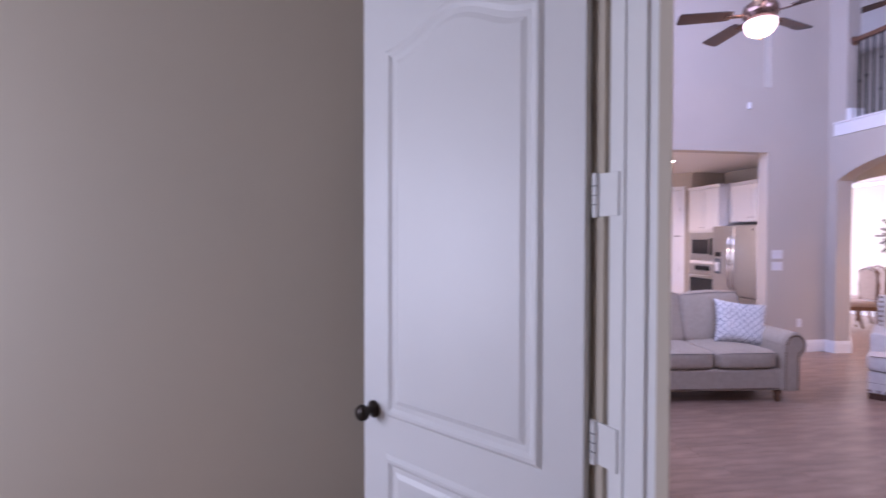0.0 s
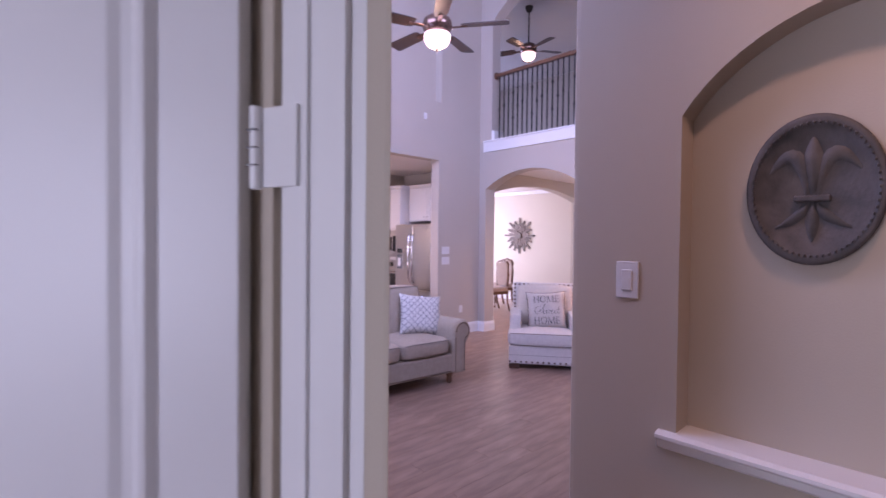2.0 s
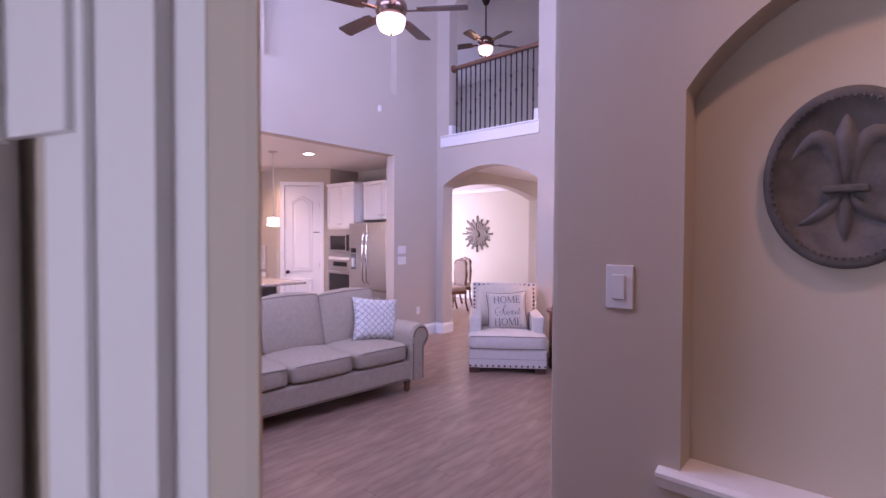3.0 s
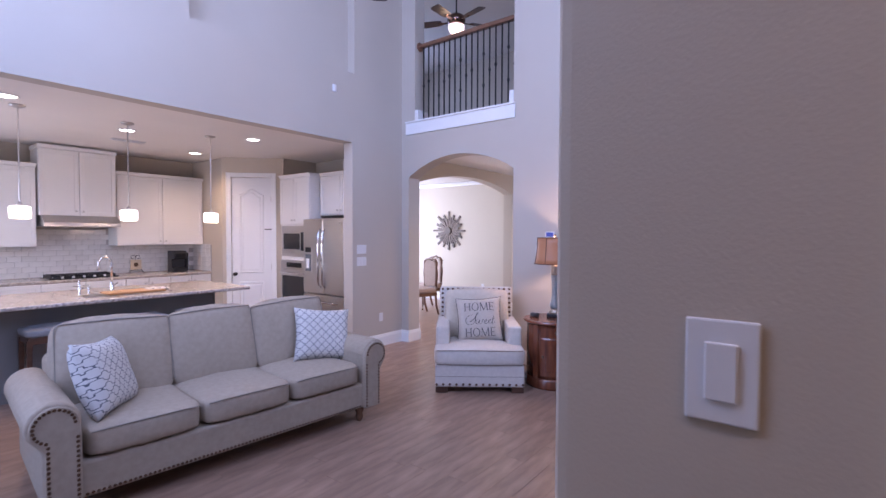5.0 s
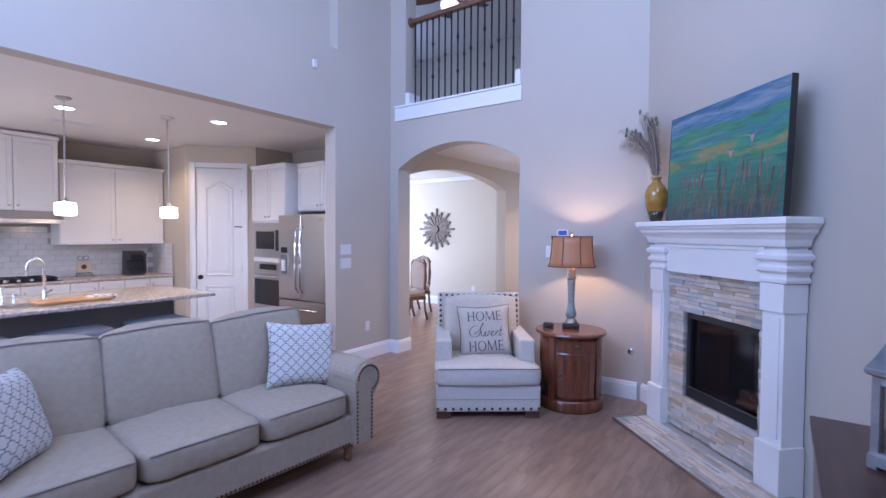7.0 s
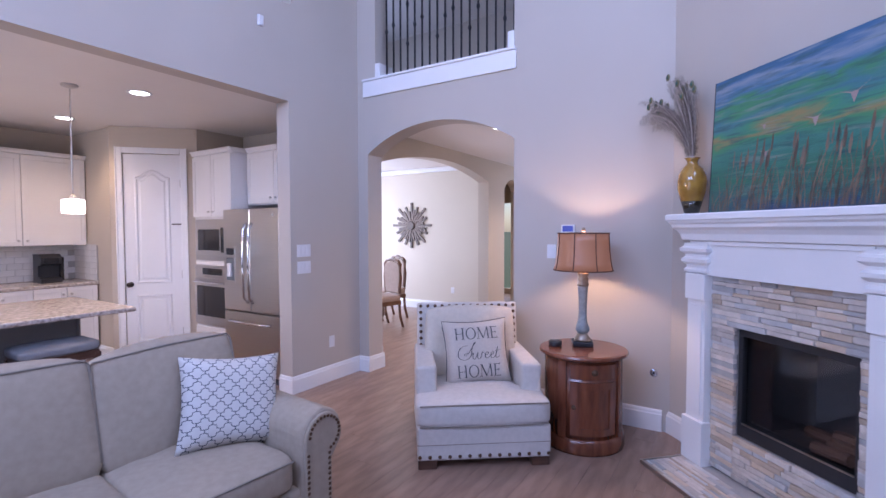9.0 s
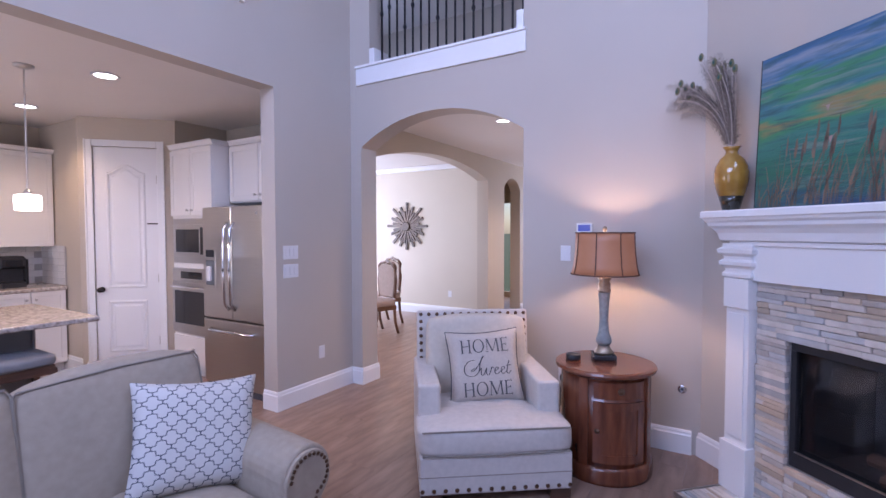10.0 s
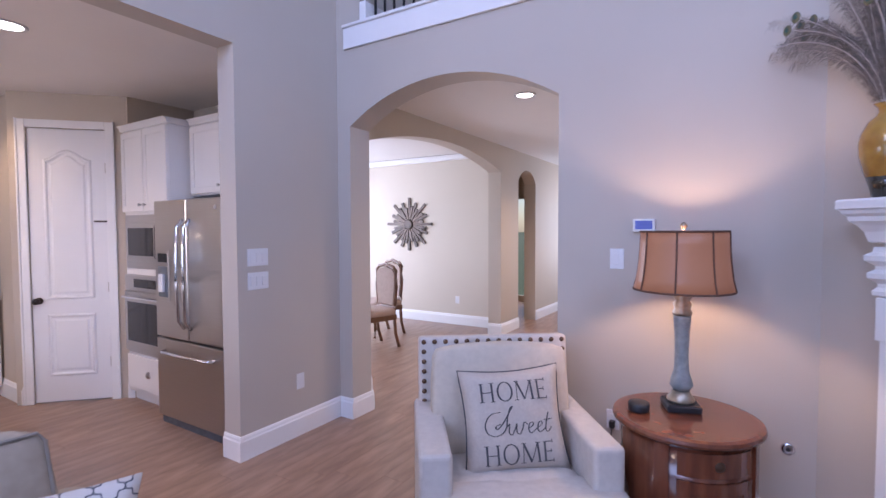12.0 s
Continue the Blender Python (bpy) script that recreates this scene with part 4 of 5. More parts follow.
part("motif", lathe([(0.035, 0), (0.03, 0.004), (0.006, 0.005)], 6), STUD, es).matrix_local = pose(0, -0.012, 0.135, 90, 0, 0)
part("stand", tube([(-0.10, -0.06, 0.0), (-0.08, 0, 0.05), (0, 0.01, 0.05), (0.08, 0, 0.05), (0.10, -0.06, 0.0)], 0.005), IRON, es)
for sx in (1, -1):
    part("scroll", tube([(0, 0.01, 0.05), (0, 0.012, 0.24)] + [(sx * (0.035 - 0.035 * math.cos(a) * (1 - a / 12)), 0.012, 0.25 + 0.028 * math.sin(a)) for a in [i * 0.5 for i in range(12)]], 0.004, 6), IRON, es)

# refrigerator and oven column, fronts facing -x
fr = thing("refrigerator", pose(5.41, 7.10, 0, 0, 0, -90), "stainless French-door refrigerator with bottom freezer", "refrigerator")
W = 0.91
part("body", box(0.0, W, 0.06, 0.78, 0.03, 1.75, 0.006), GREYMETAL, fr)
for x0, x1 in ((0.003, W / 2 - 0.002), (W / 2 + 0.002, W - 0.003)):
    part("door", box(x0, x1, 0.0, 0.06, 0.705, 1.77, 0.012), STEEL, fr)
part("freezer_drawer", box(0.003, W - 0.003, 0.0, 0.06, 0.07, 0.695, 0.012), STEEL, fr)
part("grille", box(0.01, W - 0.01, 0.03, 0.07, 0.0, 0.06, 0.004), GREYMETAL, fr)
for s, x in ((-1, W / 2 - 0.045), (1, W / 2 + 0.045)):
    part("handle", tube([(x, -0.005, 0.80), (x, -0.045, 0.86), (x, -0.062, 1.15), (x, -0.062, 1.3), (x, -0.045, 1.56), (x, -0.005, 1.62)], 0.014), CHROME, fr, "chrome bow handle", True)
part("handle", tube([(0.13, -0.005, 0.60), (0.16, -0.045, 0.60), (W / 2, -0.058, 0.60), (W - 0.16, -0.045, 0.60), (W - 0.13, -0.005, 0.60)], 0.013), CHROME, fr, "chrome bow handle", True)
dp = part("dispenser", box(0.045, 0.215, -0.006, 0.0, 0.99, 1.38, 0.004), STEEL, fr)
part("screen", box(0.065, 0.195, -0.009, -0.005, 1.29, 1.36, 0.002), BLACKG, dp)
part("recess", box(0.065, 0.195, -0.008, -0.005, 1.02, 1.26, 0.002), GREYMETAL, dp)
part("paddle", box(0.10, 0.16, -0.03, -0.007, 1.06, 1.20, 0.006), PLASTIC, dp)
part("badge", lathe([(0.016, 0), (0.016, 0.002), (0.004, 0.002)], 16), CHROME, fr).matrix_local = pose(W - 0.09, -0.001, 1.70, 90, 0, 0)

oc = thing("oven_cabinet", pose(5.56, 7.87, 0, 0, 0, -90), "white tall cabinet around the wall ovens", "cabinet", "kitchen cabinets")
OW = 0.74
part("body", box(0, OW, 0, 0.66, 0.09, 2.43), CAB, oc)
part("toe_kick", box(0, OW, 0.05, 0.66, 0, 0.09), CAB, oc)
part("crown", slab([(0.0, 2.41), (-0.022, 2.415), (-0.03, 2.44), (-0.05, 2.46), (0.66, 2.46), (0.66, 2.41)], 'x', -0.012, OW + 0.02), CAB, oc)
shaker_door(oc, 0.0, OW / 2, 1.70, 2.40, 0, (OW / 2 - 0.04, 1.76))
shaker_door(oc, OW / 2, OW, 1.70, 2.40, 0, (OW / 2 + 0.04, 1.76))
dr = part("drawer", box(0.01, OW - 0.01, -0.02, 0, 0.13, 0.43, 0.003), CAB, oc)
part("cup_pull", lathe([(0.03, 0), (0.03, 0.012), (0.012, 0.024)], 16), STEEL, dr, "nickel cup pull").matrix_local = pose(OW / 2, -0.02, 0.28, 90, 0, 0)
mw = thing("microwave", pose(5.56, 7.87, 0, 0, 0, -90), "stainless built-in microwave above the oven", "microwave")
part("trim_kit", box(0.02, OW - 0.02, -0.012, -0.001, 1.205, 1.675, 0.003), STEEL, mw)
part("door", box(0.06, OW - 0.06, -0.03, -0.011, 1.27, 1.61, 0.004), STEEL, mw)
part("window", box(0.10, OW - 0.22, -0.032, -0.029, 1.32, 1.56, 0.002), BLACKG, mw)
part("control_panel", box(OW - 0.20, OW - 0.07, -0.032, -0.029, 1.30, 1.58, 0.002), BLACKG, mw)
ov = thing("wall_oven", pose(5.56, 7.87, 0, 0, 0, -90), "stainless wall oven with dark glass door", "oven")
part("frame", box(0.02, OW - 0.02, -0.012, -0.001, 0.45, 1.15, 0.003), STEEL, ov)
part("control_panel", box(0.02, OW - 0.02, -0.03, -0.011, 1.01, 1.145, 0.004), STEEL, ov)
part("display", box(0.18, OW - 0.18, -0.033, -0.029, 1.04, 1.115, 0.002), BLACKG, ov)
od = part("door", box(0.02, OW - 0.02, -0.035, -0.011, 0.47, 1.0, 0.005), STEEL, ov)
part("window", box(0.07, OW - 0.07, -0.038, -0.034, 0.56, 0.91, 0.002), BLACKG, od)
part("handle", tube([(0.06, -0.035, 0.955), (0.07, -0.075, 0.955), (OW - 0.07, -0.075, 0.955), (OW - 0.06, -0.035, 0.955)], 0.011), CHROME, od)
fc = thing("cabinet", pose(5.74, 7.12, 0, 0, 0, -90), "white double-door cabinet above the refrigerator", "cabinet", "kitchen cabinets")
part("body", box(0, 0.95, 0, 0.48, 1.83, 2.43), CAB, fc)
part("crown", slab([(0.0, 2.41), (-0.022, 2.415), (-0.03, 2.44), (-0.05, 2.46), (0.48, 2.46), (0.48, 2.41)], 'x', 0.02, 0.96), CAB, fc)
shaker_door(fc, 0.02, 0.475, 1.84, 2.40, 0, (0.435, 1.90))
shaker_door(fc, 0.475, 0.93, 1.84, 2.40, 0, (0.515, 1.90))

# ---- sofa ----
SW, SD = 2.21, 1.0
sofa = thing("sofa", pose(2.92, 4.195, 0, 0, 0, -5), "beige linen three-seat sofa with rolled nailhead arms", "sofa")
part("base", box(-SW / 2 + 0.15, SW / 2 - 0.15, 0.02, SD, 0.115, 0.32, 0.02), LINEN, sofa)
part("back_frame", box(-SW / 2 + 0.12, SW / 2 - 0.12, SD - 0.24, SD, 0.30, 0.76, 0.05, seg=4), LINEN, sofa)
AP = [(-0.085, 0.115), (0.085, 0.115), (0.085, 0.52)] + [(-0.035 + 0.120 * math.cos(a), 0.555 + 0.120 * math.sin(a)) for a in [math.pi * (-0.05 + 1.18 * i / 16) for i in range(17)]] + [(-0.085, 0.43)]
for s in (-1, 1):
    cx = s * (SW / 2 - 0.085)
    outl = [(cx - s * x, z) for x, z in AP]
    arm = part("arm", slab(outl, 'y', 0.0, SD - 0.02), LINEN, sofa)
    bv = arm.modifiers.new("soften", 'BEVEL')
    bv.width, bv.segments, bv.limit_method = 0.018, 3, 'ANGLE'
    face = part("arm_front", slab([(cx + (x - cx) * 0.90, 0.115 + (z - 0.115) * 0.965 + 0.004) for x, z in outl], 'y', -0.016, 0.002), LINEN, sofa)
    bv = face.modifiers.new("soften", 'BEVEL')
    bv.width, bv.segments = 0.006, 2
    # nail heads round the front of the arm
    path = [(cx - s * 0.062, 0.14 + 0.026 * i) for i in range(14)]
    path += [(cx - s * (-0.035 + 0.088 * math.cos(a)), 0.555 + 0.086 * math.sin(a)) for a in [math.pi * (0.02 + 1.35 * i / 17) for i in range(18)]]
    path += [(cx + s * 0.062, 0.14 + 0.026 * i) for i in range(13)]
    nb = bmesh.new()
    for x, z in path:
        tmp = lathe([(0.0095, 0), (0.008, 0.004), (0.003, 0.006)], 8)
        merge(nb, tmp, pose(x, -0.015, z, 90, 0, 0))
    tagged(part("nail_trim", nb, STUD, sofa, "bronze nail heads"), kind="stuff")
nb = bmesh.new()
for i in range(74):
    x = -SW / 2 + 0.19 + i * (SW - 0.38) / 73
    merge(nb, lathe([(0.0095, 0), (0.008, 0.004), (0.003, 0.006)], 8), pose(x, 0.021, 0.137, 90, 0, 0))
tagged(part("nail_trim", nb, STUD, sofa, "bronze nail heads"), kind="stuff")
cw = (SW - 0.36) / 3
for i in range(3):
    x = (i - 1) * cw
    sc = part("seat_cushion", cushion(cw - 0.006, 0.76, 0.165, 0.02, 10, 9), LINEN, sofa, smooth=True)
    sc.location = (x, 0.385, 0.405)
    part("piping", tube([(x - cw / 2 + 0.03, 0.012, 0.470), (x - cw / 2 + 0.12, 0.004, 0.476), (x + cw / 2 - 0.12, 0.004, 0.476), (x + cw / 2 - 0.03, 0.012, 0.470)], 0.005, 6), LINEN_SEAM, sofa)
    bw_ = cw + (0.05 if i != 1 else 0.0)
    bc = part("back_cushion", cushion(bw_ - 0.004, 0.19, 0.52, 0.045, 10, 13), LINEN, sofa, smooth=True)
    bc.matrix_local = pose(x + (i - 1) * 0.02, 0.70, 0.70, -14, (1.5, -1, -2.5)[i], 0)
    part("piping", tube([(-bw_ / 2 + 0.006, -0.080, -0.20), (-bw_ / 2 + 0.004, -0.088, 0.225), (-bw_ / 2 + 0.02, -0.090, 0.253), (0, -0.094, 0.262), (bw_ / 2 - 0.02, -0.090, 0.253), (bw_ / 2 - 0.004, -0.088, 0.225), (bw_ / 2 - 0.006, -0.080, -0.20)], 0.005, 6), LINEN_SEAM, bc)
for x in (-SW / 2 + 0.16, SW / 2 - 0.16):
    for y in (0.07, SD - 0.07):
        part("leg", lathe([(0.020, 0), (0.030, 0.02), (0.034, 0.045), (0.024, 0.06), (0.036, 0.085), (0.040, 0.118)], 16, at=(x, y, 0)), LEGWOOD, sofa, "turned walnut leg", True)

for x, y, z, turn, lean, lab in ((0.83, 0.44, 0.685, -20, -22, "white trellis-print pillow leaning in the sofa corner"), (-0.76, 0.36, 0.685, 52, -20, "white trellis-print pillow against the rolled arm")):
    p = thing("throw_pillow", sofa.matrix_world @ pose(x, y, z, 0, 0, turn) @ pose(0, 0, 0, lean, 6, 3), lab, "pillow", "sofa pillows")
    part("cover", throw_pillow(0.49, 0.46, 0.18), TRELLIS, p, smooth=True)

# ---- armchair ----
FL, FR = Vector((4.79, 4.122, 0)), Vector((5.32, 3.414, 0))
ax = (FR - FL)
AW = ax.length
ca = math.degrees(math.atan2(ax.y, ax.x))
chair = thing("armchair", Matrix.Translation((FL + FR) / 2) @ pose(0, 0, 0, 0, 0, ca), "pale linen track-arm chair with nailhead trim", "armchair")
part("base", box(-AW / 2 + 0.005, AW / 2 - 0.005, 0.0, 0.92, 0.06, 0.275, 0.012), LINEN_PALE, chair)
part("seam_band", box(-AW / 2 + 0.003, AW / 2 - 0.003, -0.003, 0.6, 0.162, 0.166, 0.001), LINEN_SEAM, chair)
seat = part("seat_cushion", cushion(AW + 0.005, 0.38, 0.16, 0.018, 10, 9), LINEN_PALE, chair, smooth=True)
seat.location = (0, 0.185, 0.350)
part("seat_inner", cushion(AW - 0.28, 0.62, 0.15, 0.015, 8, 9), LINEN_PALE, chair, smooth=True).location = (0, 0.50, 0.350)
part("piping", tube([(-AW / 2 + 0.02, -0.002, 0.418), (0, -0.010, 0.422), (AW / 2 - 0.02, -0.002, 0.418)], 0.005, 6), LINEN_SEAM, chair)
part("piping", tube([(-AW / 2 + 0.02, -0.002, 0.282), (0, -0.010, 0.280), (AW / 2 - 0.02, -0.002, 0.282)], 0.005, 6), LINEN_SEAM, chair)
for s in (-1, 1):
    part("arm", box(s * (AW / 2 - 0.075) - 0.07, s * (AW / 2 - 0.075) + 0.07, 0.22, 0.92, 0.27, 0.615, 0.022, seg=3), LINEN_PALE, chair)
bk = part("back", box(-AW / 2 + 0.03, AW / 2 - 0.03, -0.06, 0.06, 0.0, 0.69, 0.02, seg=3), LINEN_PALE, chair)
bk.matrix_local = pose(0, 0.86, 0.26, -8, 0, 0)
ib = part("back_cushion", cushion(AW - 0.20, 0.15, 0.52, 0.03, 10, 16), mat("cream linen", (0.60, 0.535, 0.45), 0.9, vary=0.05, scale=30, bump=0.5, bscale=420, spec=0.2), chair, "cream loose back cushion", True)
ib.matrix_local = pose(0, 0.735, 0.66, -10, 0, 0)
bn = bmesh.new()
hw = AW / 2 - 0.058
spots = [(-hw + 2 * hw * i / 13, 0.662) for i in range(14)] + [(s * hw, 0.662 - 0.052 * i) for s in (-1, 1) for i in range(1, 8)]
for x, z in spots:
    merge(bn, lathe([(0.014, 0), (0.012, 0.005), (0.004, 0.009)], 10), pose(x, -0.06, z, 90, 0, 0))
tagged(part("nail_trim", bn, STUD, bk, "bronze nail heads"), kind="stuff")
bn = bmesh.new()
for i in range(14):
    merge(bn, lathe([(0.013, 0), (0.011, 0.005), (0.004, 0.008)], 10), pose(-AW / 2 + 0.02 + i * (AW - 0.04) / 13, 0.0, 0.085, 90, 0, 0))
tagged(part("nail_trim", bn, STUD, chair, "bronze nail heads"), kind="stuff")
for x in (-AW / 2 + 0.07, AW / 2 - 0.07):
    for y in (0.05, 0.86):
        part("leg", box(x - 0.06, x + 0.06, y - 0.04, y + 0.04, 0, 0.065, 0.004), DARKWOOD, chair, "dark wood block foot")
hp = thing("throw_pillow", chair.matrix_world @ pose(0.02, 0.520, 0.632, -19, -3, 0), "oatmeal pillow lettered HOME Sweet HOME", "pillow")
part("cover", throw_pillow(0.49, 0.48, 0.15), PILLOW, hp, smooth=True)
part("piping", pillow_edge(0.492, 0.482, 0.006), INK, hp, "charcoal piping")


def spline(pts, n=6):
    """Points of a smooth line through pts."""
    P = [Vector(p) for p in [pts[0]] + list(pts) + [pts[-1]]]
    out = []
    for a, b, c, d in zip(P, P[1:], P[2:], P[3:]):
        for k in range(n):
            f = k / n
            out.append(0.5 * (2 * b + (c - a) * f + (2 * a - 5 * b + 4 * c - d) * f * f + (3 * b - a - 3 * c + d) * f ** 3))
    return out + [P[-1]]


def pen(bm, pts, w0, w1):
    """A flat stroke along pts, w1 wide where it runs down and w0 where it runs level."""
    L, R = [], []
    for i, p in enumerate(pts):
        d = (pts[min(i + 1, len(pts) - 1)] - pts[max(i - 1, 0)]).normalized()
        w = (w0 + (w1 - w0) * abs(d.y) ** 2) / 2
        q = Vector((-d.y, d.x)) * w
        L.append(bm.verts.new((p.x + q.x, p.y + q.y, 0)))
        R.append(bm.verts.new((p.x - q.x, p.y - q.y, 0)))
    for i in range(len(pts) - 1):
        bm.faces.new((L[i], R[i], R[i + 1], L[i + 1]))


def line(bm, a, b, w):
    a, b = Vector(a), Vector(b)
    pen(bm, [a.lerp(b, i / 6) for i in range(7)], w, w)


def roman(bm, ch, x, h):
    """A serifed capital from x on, h tall; returns its advance."""
    thin, thick, sf = 0.05 * h, 0.11 * h, 0.13 * h

    def stem(a, b, w):
        line(bm, (x + a * h, 0), (x + b * h, h), w)
    feet = {'H': ((0.12, 0), (0.12, 1), (0.72, 0), (0.72, 1)), 'M': ((0.08, 0), (0.14, 1), (0.98, 0), (0.92, 1)), 'E': ((0.12, 0), (0.12, 1)), 'O': ()}[ch]
    for a, b in feet:
        line(bm, (x + a * h - sf, b * h), (x + a * h + sf, b * h), thin * 0.8)
    if ch == 'H':
        stem(0.12, 0.12, thick)
        stem(0.72, 0.72, thick)
        line(bm, (x + 0.12 * h, 0.5 * h), (x + 0.72 * h, 0.5 * h), thin)
        return 0.98 * h
    if ch == 'O':
        pen(bm, [Vector((x + (0.45 + 0.40 * math.cos(a)) * h, (0.5 + 0.51 * math.sin(a)) * h)) for a in [2 * math.pi * i / 28 for i in range(29)]], thin, thick)
        return 1.02 * h
    if ch == 'M':
        stem(0.08, 0.14, thin)
        stem(0.98, 0.92, thick)
        line(bm, (x + 0.14 * h, h), (x + 0.53 * h, 0.02 * h), thick)
        line(bm, (x + 0.53 * h, 0.02 * h), (x + 0.92 * h, h), thin)
        return 1.20 * h
    stem(0.12, 0.12, thick)
    for z, e in ((0.0, 0.58), (0.5, 0.46), (1.0, 0.55)):
        line(bm, (x + 0.12 * h, z * h), (x + e * h, z * h), thin)
        line(bm, (x + e * h, (z - 0.08) * h), (x + e * h, (z + 0.10) * h), thin)
    return 0.62 * h


def on_pillow(bm, z):
    for v in bm.verts:
        x, h = v.co.x, v.co.y + z
        a, b = min(1, abs(x) / 0.245), min(1, abs(h) / 0.24)
        out = 0.075 * ((1 - a ** 4) * (1 - b ** 4)) ** 0.5 + 0.006 + 0.006 * abs(math.sin(6 * x / 0.245 + 4 * h / 0.24)) * (1 - a * a) * (1 - b * b)
        v.co = Vector((x, -out - 0.003, h))
    return bm


CAP = 0.083
for z in (0.088, -0.185):
    bm, x = bmesh.new(), -0.158
    for ch in "HOME":
        x += roman(bm, ch, x, CAP)
    part("lettering", on_pillow(bm, z), INK, hp, "charcoal serif capitals")
bm = bmesh.new()
pen(bm, spline([(-0.075, 0.052), (-0.098, 0.040), (-0.090, 0.030), (-0.060, 0.058), (-0.022, 0.110), (-0.012, 0.122), (-0.022, 0.118), (-0.040, 0.078), (-0.052, 0.030), (-0.080, 0.004), (-0.115, 0.002), (-0.142, 0.022), (-0.142, 0.062), (-0.112, 0.096), (-0.070, 0.102)]), 0.003, 0.007)
pen(bm, spline([(-0.048, 0.034), (-0.034, 0.048), (-0.040, 0.014), (-0.028, 0.002), (-0.010, 0.026), (0.000, 0.048), (-0.004, 0.014), (0.008, 0.002), (0.026, 0.026), (0.034, 0.050), (0.050, 0.040)]), 0.003, 0.006)
for x in (0.050, 0.092):
    pen(bm, spline([(x, 0.022), (x + 0.024, 0.036), (x + 0.022, 0.049), (x + 0.008, 0.042), (x + 0.002, 0.018), (x + 0.014, 0.003), (x + 0.044, 0.024)]), 0.003, 0.006)
pen(bm, spline([(0.152, 0.086), (0.140, 0.048), (0.132, 0.014), (0.142, 0.003), (0.162, 0.022)]), 0.003, 0.006)
line(bm, (0.128, 0.054), (0.166, 0.056), 0.0035)
part("lettering", on_pillow(bm, -0.062), INK, hp, "charcoal script letters")

# ---- side table and lamp ----
tb = thing("side_table", pose(5.83, 3.36, 0, 0, 0, -90 + 37), "round cherry wood drum table with drawer and door", "side table")
part("body", lathe([(0.275, 0.10), (0.275, 0.645)], 48), CHERRY, tb, smooth=True)
part("plinth", lathe([(0.292, 0.0), (0.295, 0.02), (0.292, 0.085), (0.283, 0.10), (0.275, 0.105)], 48), CHERRY, tb, smooth=True)
part("top", lathe([(0.285, 0.640), (0.30, 0.650), (0.312, 0.658), (0.315, 0.668), (0.310, 0.680), (0.29, 0.684), (0.02, 0.684)], 56), CHERRY, tb)


def curved(a0, a1, r0, r1, z0, z1, n=10):
    bm = bmesh.new()
    o = [(r1 * math.cos(radians(a0 + (a1 - a0) * i / n)), r1 * math.sin(radians(a0 + (a1 - a0) * i / n))) for i in range(n + 1)]
    o += [(r0 * math.cos(radians(a1 - (a1 - a0) * i / n)), r0 * math.sin(radians(a1 - (a1 - a0) * i / n))) for i in range(n + 1)]
    return slab(o, 'z', z0, z1, bm)


a0, a1 = -128, -62
part("drawer", curved(a0, a1, 0.27, 0.281, 0.525, 0.625), CHERRY, tb)
dd = part("door", curved(a0, a1, 0.27, 0.279, 0.135, 0.505), CHERRY, tb)
for b0, b1, z0, z1 in ((a0, a1, 0.135, 0.185), (a0, a1, 0.455, 0.505), (a0, a0 + 11, 0.185, 0.455), (a1 - 11, a1, 0.185, 0.455)):
    part("door_frame", curved(b0, b1, 0.275, 0.286, z0, z1), CHERRY, dd)
for an in (-140, -50, 40, 130):
    part("pilaster", curved(an - 6, an + 6, 0.27, 0.288, 0.105, 0.64, 4), CHERRY, tb)
am = radians((a0 + a1) / 2)
part("pull", lathe([(0.022, 0), (0.018, 0.006), (0.006, 0.012)], 12), STUD, tb, "small bronze pull").matrix_local = pose(0.281 * math.cos(am), 0.281 * math.sin(am), 0.575, 0, 90, math.degrees(am))
part("pull", lathe([(0.016, 0), (0.013, 0.006), (0.005, 0.012)], 12), STUD, tb, "small bronze pull").matrix_local = pose(0.287 * math.cos(radians(a0 + 5)), 0.287 * math.sin(radians(a0 + 5)), 0.33, 0, 90, a0 + 5)

LX, LY = 5.90, 3.385
lamp = thing("table_lamp", pose(LX, LY, 0.684, 0, 0, 20), "silver and blue-grey table lamp with lit burlap shade", "table lamp")
part("foot", box(-0.075, 0.075, -0.075, 0.075, 0.0, 0.035, 0.008), BLACK, lamp, "black square foot")
part("base", lathe([(0.06, 0.035), (0.062, 0.05), (0.045, 0.07), (0.036, 0.09)], 24), LAMPS, lamp, smooth=True)
part("stem", lathe([(0.036, 0.09), (0.052, 0.115), (0.046, 0.145), (0.034, 0.18), (0.029, 0.26), (0.032, 0.36), (0.038, 0.43), (0.036, 0.445)], 24), LAMPG, lamp, "crackled blue-grey column", True)
part("neck", lathe([(0.04, 0.445), (0.044, 0.46), (0.034, 0.475), (0.042, 0.50), (0.030, 0.515), (0.046, 0.535), (0.034, 0.55), (0.014, 0.56)], 24), LAMPS, lamp, "antiqued silver turned neck", True)
part("harp", rod((0, 0, 0.55), (0, 0, 0.855), 0.004), STUD, lamp)
part("finial", lathe([(0.006, 0.845), (0.016, 0.862), (0.012, 0.875), (0.003, 0.882)], 16), LAMPS, lamp, smooth=True)
N = 40
prof = [(0.216, 0.562), (0.203, 0.62), (0.193, 0.70), (0.188, 0.78), (0.186, 0.842)]
bm = bmesh.new()
rings = [[bm.verts.new((r * math.cos(2 * math.pi * i / N), r * math.sin(2 * math.pi * i / N), z)) for i in range(N)] for r, z in prof]
